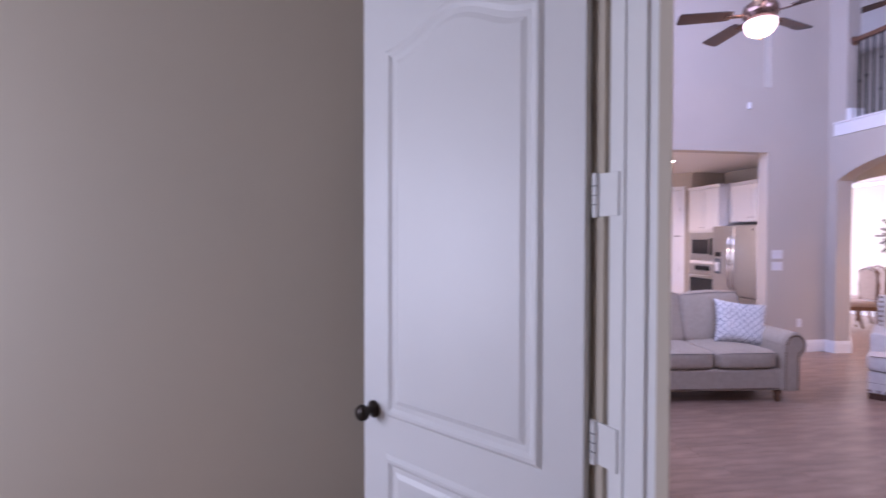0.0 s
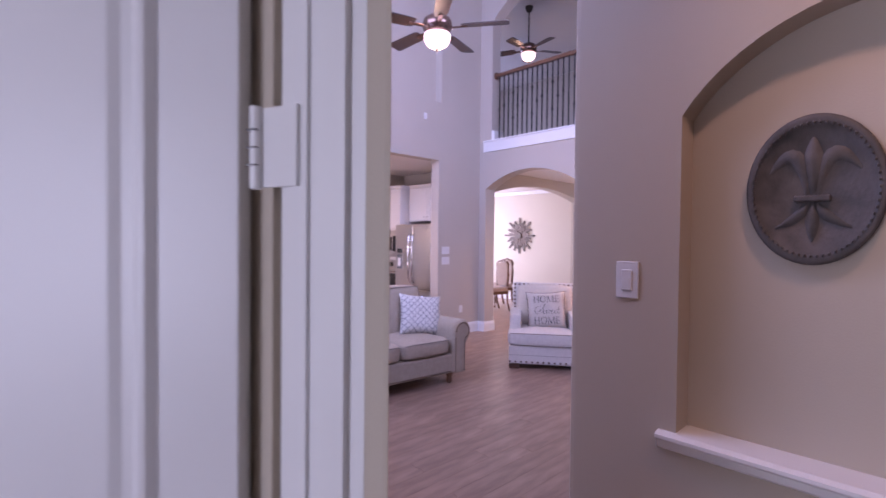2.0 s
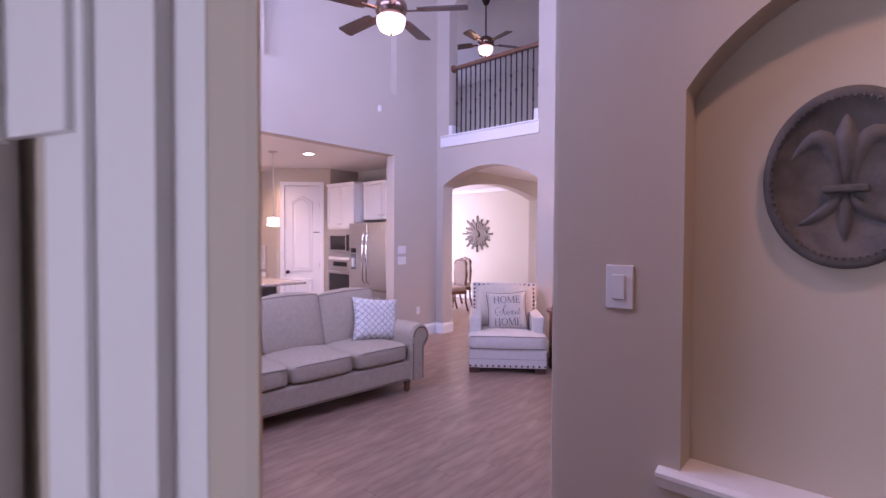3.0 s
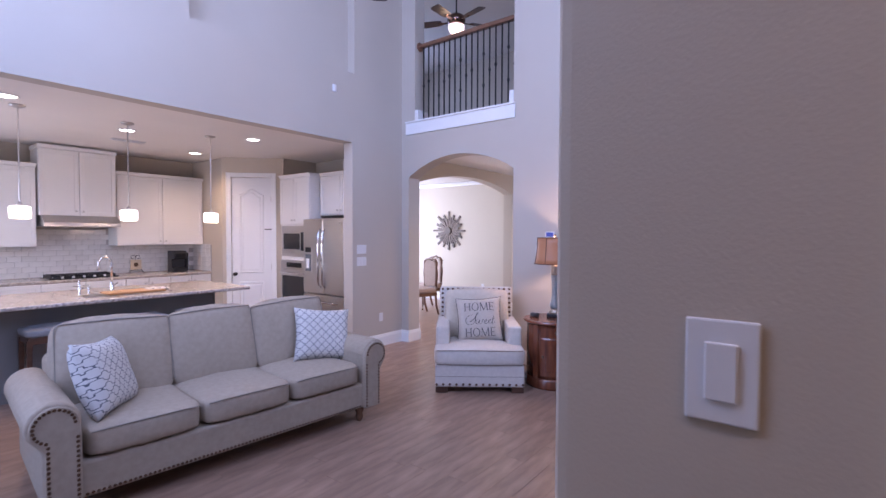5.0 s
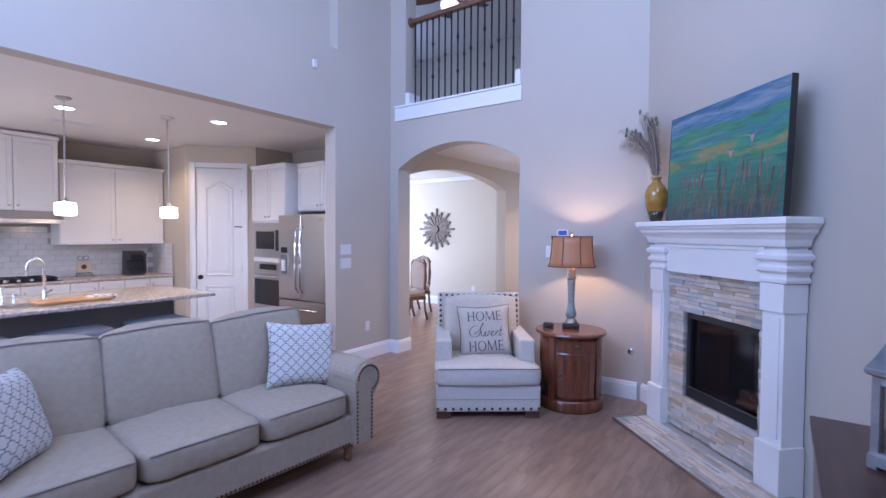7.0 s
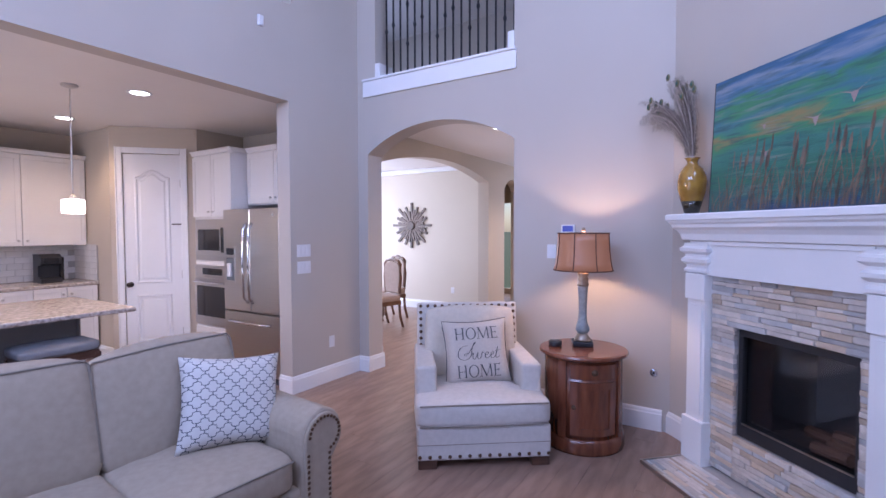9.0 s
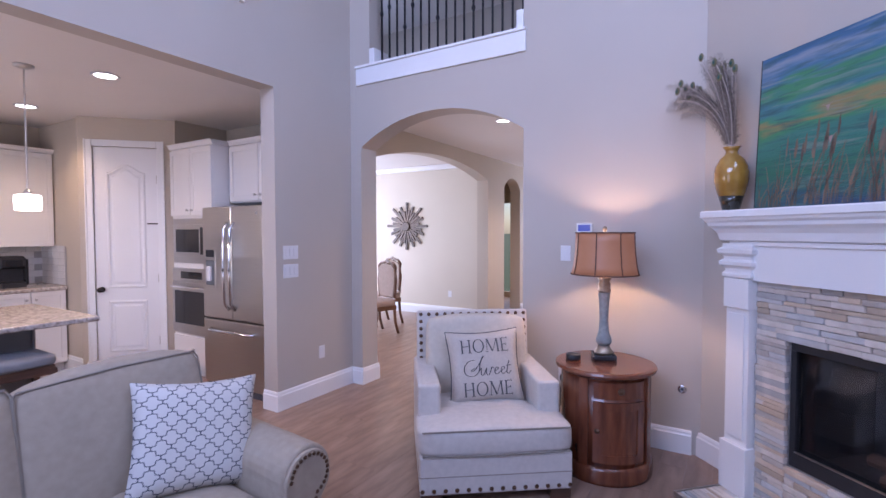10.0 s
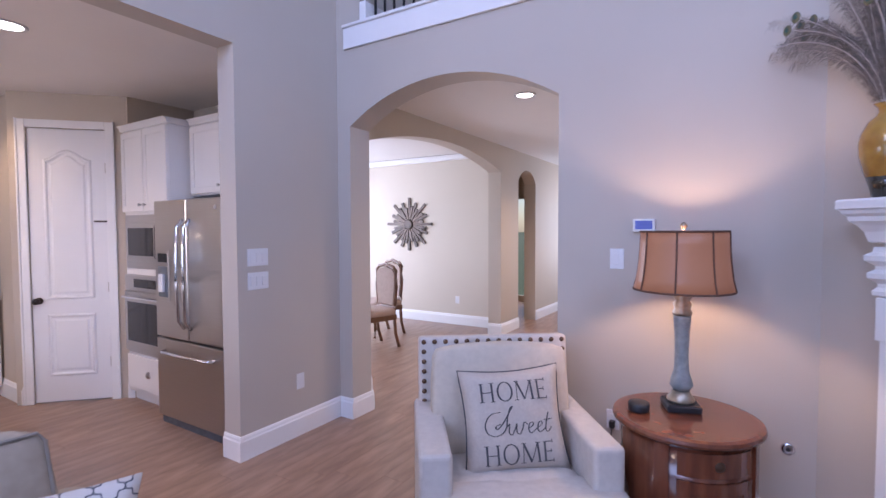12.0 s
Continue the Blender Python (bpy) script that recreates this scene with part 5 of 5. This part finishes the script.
for a, b in zip(rings, rings[1:]):
    for i in range(N):
        bm.faces.new((a[i], a[(i + 1) % N], b[(i + 1) % N], b[i]))
shd = part("shade", bm, SHADE, lamp, "burlap bell shade, lit from inside", True)
so = shd.modifiers.new("thickness", 'SOLIDIFY')
so.thickness = 0.003
for z, r in ((0.565, 0.2155), (0.838, 0.1865)):
    part("shade_trim", tube([(r * math.cos(2 * math.pi * i / 32), r * math.sin(2 * math.pi * i / 32), z) for i in range(33)], 0.005, 6), SHADE_TRIM, shd)
for i in range(8):
    a = 2 * math.pi * (i + 0.5) / 8
    part("shade_seam", tube([((r + 0.002) * math.cos(a), (r + 0.002) * math.sin(a), z) for r, z in prof], 0.004, 6), SHADE_TRIM, shd)
bulb("table_lamp_bulb", (LX, LY, 0.684 + 0.70), 17, (1.0, 0.66, 0.42), 0.035)
sp = thing("smart_speaker", pose(5.77, 3.55, 0.684), "small black round speaker on the side table", "speaker")
part("body", lathe([(0.045, 0), (0.048, 0.006), (0.048, 0.034), (0.042, 0.041), (0.01, 0.041)], 28), BLACK, sp, smooth=True)

# ---- fireplace ----
fp = thing("fireplace", FM, "white wooden mantel fireplace with ledger stone surround", "fireplace")


def fbox(u0, u1, n0, n1, z0, z1, bevel=0.0):
    """A block in the fireplace's own axes, for a part of it."""
    return box(-u1, -u0, -n1, -n0, z0, z1, bevel)


def moulding(u0, u1, n0, prof):
    """A moulded band whose ends return to the wall; prof: how far out it stands at each height."""
    bm = bmesh.new()
    rings = []
    for d, z in prof:
        rings.append([bm.verts.new(p) for p in ((-(u1 + d), 0.25, z), (-(u1 + d), -(n0 + d), z), (-(u0 - d), -(n0 + d), z), (-(u0 - d), 0.25, z))])
    for a, b in zip(rings, rings[1:]):
        for i in range(4):
            bm.faces.new((a[i], a[(i + 1) % 4], b[(i + 1) % 4], b[i]))
    bm.faces.new(rings[0][::-1])
    bm.faces.new(rings[-1])
    return bm


UL, UR = 0.83, -0.455
part("shelf", moulding(UR, UL + 0.02, -0.085, [(0.0, 1.475), (0.010, 1.48), (0.014, 1.495), (0.020, 1.52), (0.036, 1.545), (0.055, 1.562), (0.058, 1.58), (0.070, 1.592), (0.075, 1.605), (0.085, 1.612), (0.085, 1.642), (0.080, 1.65)]), TRIM, fp)
part("frieze", fbox(UR + 0.01, UL - 0.01, -0.25, -0.105, 1.255, 1.476), TRIM, fp)
part("frieze_bead", fbox(UR + 0.15, UL - 0.15, -0.11, -0.092, 1.448, 1.474, 0.004), TRIM, fp)
for a, b in ((UL - 0.165, UL), (UR, UR + 0.165)):
    leg = part("pilaster", fbox(a + 0.005, b - 0.005, -0.25, -0.10, 0.0, 1.26), TRIM, fp)
    part("pilaster_face", fbox(a + 0.03, b - 0.03, -0.10, -0.091, 0.34, 1.06, 0.003), TRIM, leg)
    part("block", fbox(a - 0.002, b + 0.002, -0.25, -0.082, 1.09, 1.26, 0.003), TRIM, leg)
    part("plinth", fbox(a - 0.008, b + 0.008, -0.25, -0.075, 0.0, 0.30, 0.004), TRIM, leg)
    part("capital", moulding(a, b, -0.10, [(0.004, 1.262), (0.016, 1.268), (0.018, 1.285), (0.006, 1.30), (0.006, 1.315), (0.028, 1.335), (0.030, 1.355), (0.012, 1.37), (0.012, 1.385), (0.036, 1.405), (0.038, 1.425), (0.018, 1.44), (0.016, 1.46)]), TRIM, leg)
part("stone_backing", fbox(UR + 0.16, UL - 0.16, -0.246, -0.18, 0.955, 1.256), MORTAR, fp)
part("stone_backing", fbox(UR + 0.16, -0.23, -0.246, -0.18, 0.0, 0.955), MORTAR, fp)
part("stone_backing", fbox(0.485, UL - 0.16, -0.246, -0.18, 0.0, 0.955), MORTAR, fp)
part("stone_backing", fbox(-0.23, 0.485, -0.246, -0.18, 0.0, 0.29), MORTAR, fp)
ib_ = part("firebox", fbox(-0.228, 0.483, -0.80, -0.78, 0.29, 0.955), SOOT, fp, "black firebox")
part("firebox_side", fbox(-0.25, -0.226, -0.80, -0.19, 0.27, 0.975), SOOT, ib_)
part("firebox_side", fbox(0.481, 0.505, -0.80, -0.19, 0.27, 0.975), SOOT, ib_)
part("firebox_roof", fbox(-0.23, 0.485, -0.80, -0.19, 0.953, 0.975), SOOT, ib_)
part("firebox_floor", fbox(-0.23, 0.485, -0.80, -0.19, 0.27, 0.292), SOOT, ib_)
fr_ = part("metal_frame", fbox(-0.225, 0.48, -0.192, -0.176, 0.905, 0.952, 0.003), BLACK, fp, "black metal surround")
part("frame_side", fbox(-0.225, -0.195, -0.192, -0.176, 0.295, 0.905), BLACK, fr_)
part("frame_side", fbox(0.45, 0.48, -0.192, -0.176, 0.295, 0.905), BLACK, fr_)
part("frame_bottom", fbox(-0.195, 0.45, -0.192, -0.176, 0.295, 0.375), BLACK, fr_)
part("frame_line", fbox(-0.195, 0.45, -0.180, -0.172, 0.372, 0.380), STEEL, fr_)
gl = part("glass_door", fbox(-0.195, 0.45, -0.215, -0.210, 0.38, 0.905), GLASS, fp, "dark glass front")
gl.visible_shadow = False
rl = random.Random(5)
for i in range(5):
    part("log", rod(tuple(Vector((-0.10 - 0.25 + rl.uniform(0, 0.3), 0.38 + 0.06 * i, 0.34 + 0.03 * (i % 3)))), tuple(Vector((-0.10 + rl.uniform(0, 0.2), 0.36 + 0.05 * i, 0.36 + 0.035 * (i % 3)))), 0.035, 8), DARKWOOD, ib_)

pt = thing("painting", FM @ pose(-0.07, 0.07, 1.652, 0, 0, -3) @ pose(0, 0, 0, -2.5, 0, 0), "unframed marsh painting in blue, green and rust", "painting")
part("canvas", box(-0.566, 0.566, -0.017, 0.022, 0.0, 0.80, 0.002), CANVAS, pt)
part("canvas_edge", box(0.566, 0.570, -0.018, 0.022, 0.0, 0.80), BLACK, pt, "black canvas edge")
part("canvas_edge", box(-0.570, -0.566, -0.018, 0.022, 0.0, 0.80), BLACK, pt, "black canvas edge")
rp = random.Random(11)
for i in range(150):
    x, h = rp.uniform(-0.545, 0.54), rp.uniform(0.07, 0.34)
    bend = rp.choice((0.02, 0.05, 0.09, -0.03))
    st = bmesh.new()
    w = rp.uniform(0.0012, 0.0034)
    spine = [(max(-0.555, min(0.555, x + bend * f * f)), 0.004 + h * f) for f in (0, 0.35, 0.7, 1.0)]
    rows_ = [(st.verts.new((a - w * k, -0.0185, z)), st.verts.new((a + w * k, -0.0185, z))) for (a, z), k in zip(spine, (0.7, 1.0, 0.9, 0.4))]
    for p, q in zip(rows_, rows_[1:]):
        st.faces.new((p[0], p[1], q[1], q[0]))
    if h > 0.22 and rp.random() < 0.5:
        a, z = spine[-1]
        k = rp.uniform(0.006, 0.011)
        st.faces.new([st.verts.new((min(0.563, a + dx), -0.0188, z + dz)) for dx, dz in ((-k * 0.4, -0.03), (k * 0.5, -0.025), (k * 1.3, 0.03), (k * 0.9, 0.075), (-k * 0.1, 0.05), (-k * 0.8, 0.0))])
    part("reed_stroke", st, REED, pt)
for x, z, s in ((0.30, 0.50, 0.055), (0.12, 0.43, 0.05), (-0.18, 0.46, 0.03), (-0.16, 0.31, 0.035)):
    st = bmesh.new()
    for pts in (((0, 0), (-1.4, 0.5), (-0.4, 0.25)), ((0, 0), (1.3, 0.9), (0.35, 0.3)), ((-0.35, 0.2), (0.0, -0.75), (0.35, 0.25))):
        st.faces.new([st.verts.new((x + a * s, -0.0188, z + b * s)) for a, b in pts])
    part("bird_stroke", st, BIRD, pt)

vs = thing("vase", FM @ pose(-0.83, 0.12, 1.65), "amber glazed vase with dark foot on the mantel", "vase")
VP = [(0.045, 0), (0.052, 0.01), (0.062, 0.05), (0.086, 0.11), (0.102, 0.17), (0.105, 0.215), (0.098, 0.255), (0.075, 0.30), (0.045, 0.325), (0.036, 0.34), (0.038, 0.355), (0.055, 0.372)]
part("body", lathe([(r * 0.88, z) for r, z in VP[2:]], 36), VASE, vs, smooth=True)
part("foot", lathe([(r * 0.88 + 0.0015, z) for r, z in VP[:3]] + [(0.0675, 0.085)], 36), VASE_DARK, vs, "dark glazed foot", True)
fe = thing("peacock_feathers", FM @ pose(-0.83, 0.12, 2.0), "spray of dark peacock feathers in the amber vase", "feathers")
rf = random.Random(3)
EYE_BRONZE = mat("bronze feather eye ring", (0.20, 0.17, 0.08), 0.5, c2=(0.09, 0.11, 0.07), scale=70)
for i in range(34):
    arching = i % 2 == 0
    ln = rf.uniform(0.54, 0.74) if arching else rf.uniform(0.44, 0.64)
    a0 = radians(rf.uniform(8, 24) if arching else rf.uniform(-6, 10))
    a1 = radians(rf.uniform(25, 108) if arching else rf.uniform(-12, 42))
    out = rf.uniform(-0.30, 0.10)
    pts = [Vector((0.008 * math.sin(i), 0.008 * math.cos(i), -0.02))]
    for k in range(10):
        a = a0 + (a1 - a0) * ((k + 0.5) / 10) ** 1.5
        pts.append(pts[-1] + Vector((-math.sin(a), out * (k / 10), math.cos(a))) * (ln / 10))
    q = part("feather", tube(pts, 0.0024 if i < 8 else 0.0014, 5), QUILL, fe)
    bm = bmesh.new()
    for k in range(105):
        f = 0.10 + 0.90 * k / 105
        j = min(9, int(f * 10))
        p = pts[j].lerp(pts[j + 1], f * 10 - j)
        d = (pts[j + 1] - pts[j]).normalized()
        for s in (-1, 1):
            side = Vector((s * d.z, rf.uniform(-0.6, 0.6), -s * d.x)).normalized()
            reach = rf.uniform(0.025, 0.060) * (1.0 if f < 0.9 else 0.75)
            e = p + (side * 0.8 + d * 0.55) * reach
            mid = p.lerp(e, 0.55) + d * reach * 0.12
            w = d * 0.0011
            a_, b_, c_, d_, e_ = [bm.verts.new(v) for v in (p - w, p + w, mid + w * 0.7, mid - w * 0.7, e - Vector((0, 0, 0.012)))]
            bm.faces.new((a_, b_, c_, d_))
            bm.faces.new((d_, c_, e_))
    tagged(part("vane", bm, FEATHER, q), kind="stuff")
    if i % 5 < 2:
        for rad, mt, dy in ((0.021, EYE_BRONZE, 0.0), (0.010, EYE_TEAL, -0.005)):
            bm = bmesh.new()
            bmesh.ops.create_icosphere(bm, subdivisions=2, radius=rad)
            bmesh.ops.scale(bm, vec=(1, 0.28, 1.2), verts=bm.verts)
            part("eye_spot", bm, mt, q, "round feather eye", True).location = pts[-1] + Vector((0, dy - 0.004, 0))

# ---- console with lantern ----
co = thing("console_table", pose(0, 0, 0), "dark walnut console table against the wall", "console table")
part("top", box(2.75, 3.90, 1.395, 1.705, 0.835, 0.862, 0.004), CONSOLE, co)
part("body", box(2.78, 3.87, 1.40, 1.69, 0.60, 0.835, 0.003), CONSOLE, co)
for x in (2.80, 3.84):
    for y in (1.44, 1.67):
        part("leg", box(x - 0.025, x + 0.025, y - 0.018, y + 0.018, 0, 0.60, 0.003), CONSOLE, co)
LANTERN = (3.50, 1.487, 0.862)
ln_ = thing("lantern", pose(*LANTERN, 0, 0, 8) @ Matrix.Diagonal((0.95, 0.95, 1, 1)), "grey weathered square lantern with curved metal roof", "lantern")


def square(prof):
    """A four-sided turned shape; radii run to its corners."""
    return lathe(prof, 4)


HX = [(0.096 * math.cos(math.pi / 2 * i), 0.096 * math.sin(math.pi / 2 * i)) for i in range(4)]
part("base", square([(0.106, 0.012), (0.106, 0.040), (0.098, 0.050), (0.02, 0.050)]), GREYWOOD, ln_)
for x, y in HX:
    post = part("post", box(-0.012, 0.012, -0.012, 0.012, 0.05, 0.272, 0.002), GREYWOOD, ln_)
    post.matrix_local = pose(x * 0.86, y * 0.86, 0, 0, 0, 45)
    foot = part("foot", box(-0.014, 0.014, -0.014, 0.014, 0.0, 0.014, 0.003), GREYWOOD, ln_)
    foot.matrix_local = pose(x * 0.9, y * 0.9, 0, 0, 0, 45)
part("top_band", square([(0.097, 0.250), (0.099, 0.272), (0.118, 0.280), (0.120, 0.292), (0.114, 0.298)]), GREYWOOD, ln_)
part("roof", square([(0.116, 0.298), (0.098, 0.322), (0.080, 0.352), (0.064, 0.384), (0.052, 0.410), (0.058, 0.412), (0.058, 0.420), (0.052, 0.422), (0.056, 0.426), (0.056, 0.434), (0.02, 0.438)]), GREYMETAL, ln_)
part("finial", lathe([(0.026, 0.436), (0.016, 0.446), (0.027, 0.464), (0.028, 0.474), (0.012, 0.488), (0.013, 0.500), (0.009, 0.508), (0.002, 0.512)], 16), GREYMETAL, ln_, smooth=True)
for i in range(4):
    (x0, y0), (x1, y1) = HX[i], HX[(i + 1) % 4]
    bm = bmesh.new()
    q = [bm.verts.new((x * 0.86, y * 0.86, z)) for x, y, z in ((x0, y0, 0.05), (x1, y1, 0.05), (x1, y1, 0.25), (x0, y0, 0.25))]
    bm.faces.new(q)
    pn = part("pane", bm, GLASS, ln_, "clear glass pane")
    so = pn.modifiers.new("thickness", 'SOLIDIFY')
    so.thickness = 0.002
    pn.visible_shadow = False
cd = thing("candle", pose(LANTERN[0], LANTERN[1], LANTERN[2] + 0.051), "ivory pillar candle inside the lantern", "candle")
part("wax", lathe([(0.040, 0), (0.041, 0.125), (0.038, 0.134), (0.034, 0.127), (0.01, 0.122)], 28), CANDLE, cd, smooth=True)
part("wick", rod((0, 0, 0.12), (0.002, 0, 0.138), 0.002, 6), BLACK, cd)

# ---- dining room ----
sm = thing("sunburst_mirror", pose(10.098, 7.99, 1.634, 0, -90, 0), "bronze driftwood sunburst mirror on the dining wall", "mirror")
part("glass", lathe([(0.070, 0.055), (0.070, 0.064), (0.004, 0.064)], 32), MIRROR, sm, "small round mirror")
part("ring", lathe([(0.070, 0.0), (0.086, 0.01), (0.086, 0.06), (0.070, 0.068)], 32), BURST, sm)
for i in range(32):
    r1 = (0.455, 0.30, 0.40, 0.33)[i % 4] + 0.012 * math.sin(5 * i)
    ray_ = part("ray", slab([(0.07, -0.013), (r1, -0.024), (r1 + 0.006, 0.0), (r1, 0.024), (0.07, 0.013)], 'z', 0.0, 0.024, None), BURST, sm)
    ray_.matrix_local = pose(0, 0, 0.004 + 0.012 * (i % 2), 0, 0, 11.25 * i + 1.5 * math.sin(3 * i))


def dining_chair(m, lab):
    c = thing("dining_chair", m, lab, "chair", "dining chairs")
    part("seat", cushion(0.50, 0.48, 0.09, 0.02, 6, 7), CHAIRCLOTH, c, "upholstered seat", True).location = (0, 0, 0.47)
    part("seat_rail", box(-0.245, 0.245, -0.235, 0.235, 0.37, 0.435, 0.006), LEGWOOD, c)
    outl = [(-0.20, 0.52), (0.20, 0.52), (0.235, 0.80), (0.23, 1.00), (0.17, 1.055), (0.08, 1.065), (0, 1.09), (-0.08, 1.065), (-0.17, 1.055), (-0.23, 1.00), (-0.235, 0.80)]
    b = part("backrest", slab([(x * 0.88, 0.79 + (z - 0.79) * 0.88) for x, z in outl], 'y', 0.215, 0.255), CHAIRCLOTH, c, "upholstered back")
    part("back_frame", tube([(x, 0.235, z) for x, z in outl + outl[:1]], 0.020, 8), LEGWOOD, b, smooth=True)
    for x in (-0.21, 0.21):
        part("leg", tube([(x, -0.21, 0.40), (x * 1.08, -0.24, 0.30), (x, -0.215, 0.12), (x * 1.04, -0.235, 0.0)], 0.022, 8), LEGWOOD, c, smooth=True)
        part("leg", tube([(x, 0.235, 0.54), (x, 0.22, 0.38), (x, 0.235, 0.18), (x, 0.29, 0.0)], 0.022, 8), LEGWOOD, c, smooth=True)
    return c


dining_chair(pose(8.20, 7.25, 0, 0, 0, -108), "upholstered dining chair with carved wood frame")
dining_chair(pose(8.90, 7.68, 0, 0, 0, -108), "upholstered dining chair farther along the table")

# ---- pieces: backsplash tiles, ledger stones, floor planks ----


def shared(name, bm, material):
    me = bpy.data.meshes.new(name)
    bmesh.ops.recalc_face_normals(bm, faces=bm.faces)
    bm.to_mesh(me)
    bm.free()
    me.materials.append(material)
    return me


def piece(name, me, parent, m):
    ob = new(name, me)
    ob.parent = parent
    ob.matrix_local = m
    return ob


splash = structure("wall_backsplash", box(1.0, 4.985, 9.592, 9.598, 0.942, 1.64), MORTAR, "white subway tile backsplash", "backsplash")
tile = shared("tile", box(-0.0735, 0.0735, -0.007, 0.0, -0.0355, 0.0355, 0.002, seg=1), TILE)
for row in range(9):
    z = 0.979 + row * 0.0735
    for i in range(27):
        x = 1.09 + i * 0.1495 + (0.075 if row % 2 else 0)
        if x > 4.92 or (z > 1.38 and not 2.85 < x < 3.72):
            continue
        piece("tile", tile, splash, pose(x, 9.592, z))
side = structure("wall_backsplash_side", box(4.982, 4.988, 8.97, 9.59, 0.942, 1.37), MORTAR, "white subway tile return beside the counter", "backsplash")
for row in range(6):
    for i in range(4):
        piece("tile", tile, side, pose(4.982, 9.07 + i * 0.1495, 0.979 + row * 0.0735, 0, 0, -90))

rs = random.Random(7)
stones = []
for mt in (STONE, STONE, STONE_TAN, STONE_GREY):
    for ln, ht in ((0.10, 0.021), (0.15, 0.033), (0.20, 0.027), (0.27, 0.033), (0.13, 0.016)):
        b = box(0, ln, -0.030, 0, 0, ht, 0.0035, seg=1)
        for v in b.verts:
            v.co += Vector((rs.uniform(-1, 1), rs.uniform(-1, 1), rs.uniform(-0.6, 0.6))) * 0.002
        stones.append((ln, ht, shared("stone", b, mt)))


def lay(owner, u0, u1, z0, z1, place):
    """Courses of thin stones of uneven length and height."""
    z = z0
    while z < z1 - 0.008:
        h = rs.choice((0.021, 0.033, 0.027, 0.033))
        h = min(h, z1 - z)
        u = u0
        while u < u1 - 0.01:
            ln, ht, me = rs.choice(stones)
            if u + ln > u1 or u1 - u - ln < 0.05:
                L = u1 - u if u1 - u < 0.32 else ln
            else:
                L = ln
            m = place(u, z, rs.uniform(0.0, 0.012)) @ Matrix.Diagonal(((L - 0.0015) / ln, 1, (h - 0.0012) / ht, 1))
            piece("stone", me, owner, m)
            u += L
        z += h


def upright(u, z, out):
    return pose(-u, 0.18 - out, z) @ Matrix.Diagonal((-1, 1, 1, 1))


lay(fp, UR + 0.165, UL - 0.165, 0.955, 1.256, upright)
lay(fp, UR + 0.165, -0.228, 0.03, 0.955, upright)
lay(fp, 0.483, UL - 0.165, 0.03, 0.955, upright)
lay(fp, -0.228, 0.483, 0.03, 0.292, upright)
he = thing("hearth", FM, "flat ledger stone hearth slab before the fireplace", "hearth")
part("bed", fbox(-0.56, 0.82, -0.18, 0.235, 0.0, 0.014), MORTAR, he)
part("metal_edge", fbox(-0.56, 0.825, 0.235, 0.247, 0.0, 0.026, 0.002), STEEL, he, "metal edge strip")
part("metal_edge", fbox(0.815, 0.825, -0.07, 0.235, 0.0, 0.026, 0.002), STEEL, he, "metal edge strip")


rs.seed(21)
lay(he, -0.558, 0.812, -0.07, 0.232, lambda u, n, out: pose(-u, -n, 0.021 + out * 0.25) @ Matrix(((-1, 0, 0, 0), (0, 0, -1, 0), (0, -0.5, 0, -0.015), (0, 0, 0, 1))))

floor_ob = bpy.data.objects["floor"]
PL, PW = 1.22, 0.152
plank_mesh = shared("plank", box(-PL / 2 + 0.0003, PL / 2 - 0.0003, -PW / 2 + 0.0003, PW / 2 - 0.0003, -0.012, 0.0, 0.0007, seg=1), PLANK)
far_verts, far_faces = [], []
rk = random.Random(4)
near = 0
row = 0
y = -2.5
while y < 9.7:
    x = -3.0 + rk.uniform(0, PL)
    while x < 13.0:
        inside = (0.7 < x < 6.9 and 1.7 < y < 8.9)
        if inside and near < 300 and not (y > 8.0 and x < 2.5):
            piece("plank", plank_mesh, floor_ob, pose(x, y, 0))
            near += 1
        else:
            b = len(far_verts)
            x0, x1, y0, y1 = x - PL / 2 + 0.001, x + PL / 2 - 0.001, y - PW / 2 + 0.001, y + PW / 2 - 0.001
            far_verts += [(x0, y0, 0), (x1, y0, 0), (x1, y1, 0), (x0, y1, 0), (x0, y0, -0.012), (x1, y0, -0.012), (x1, y1, -0.012), (x0, y1, -0.012)]
            far_faces += [tuple(b + k for k in f) for f in ((0, 1, 2, 3), (0, 4, 5, 1), (1, 5, 6, 2), (2, 6, 7, 3), (3, 7, 4, 0))]
        x += PL
    y += PW
me = bpy.data.meshes.new("plank_rest")
me.from_pydata(far_verts, [], far_faces)
PLANK_FAR = mat("brown wood floor beyond", (0.34, 0.225, 0.165), 0.30, c2=(0.19, 0.12, 0.088), scale=3.0, stretch=(1, 5, 1), bump=0.12, bscale=60)
me.materials.append(PLANK_FAR)
ob = new("plank_rest", me)
ob.parent = floor_ob
tagged(ob, kind="stuff")
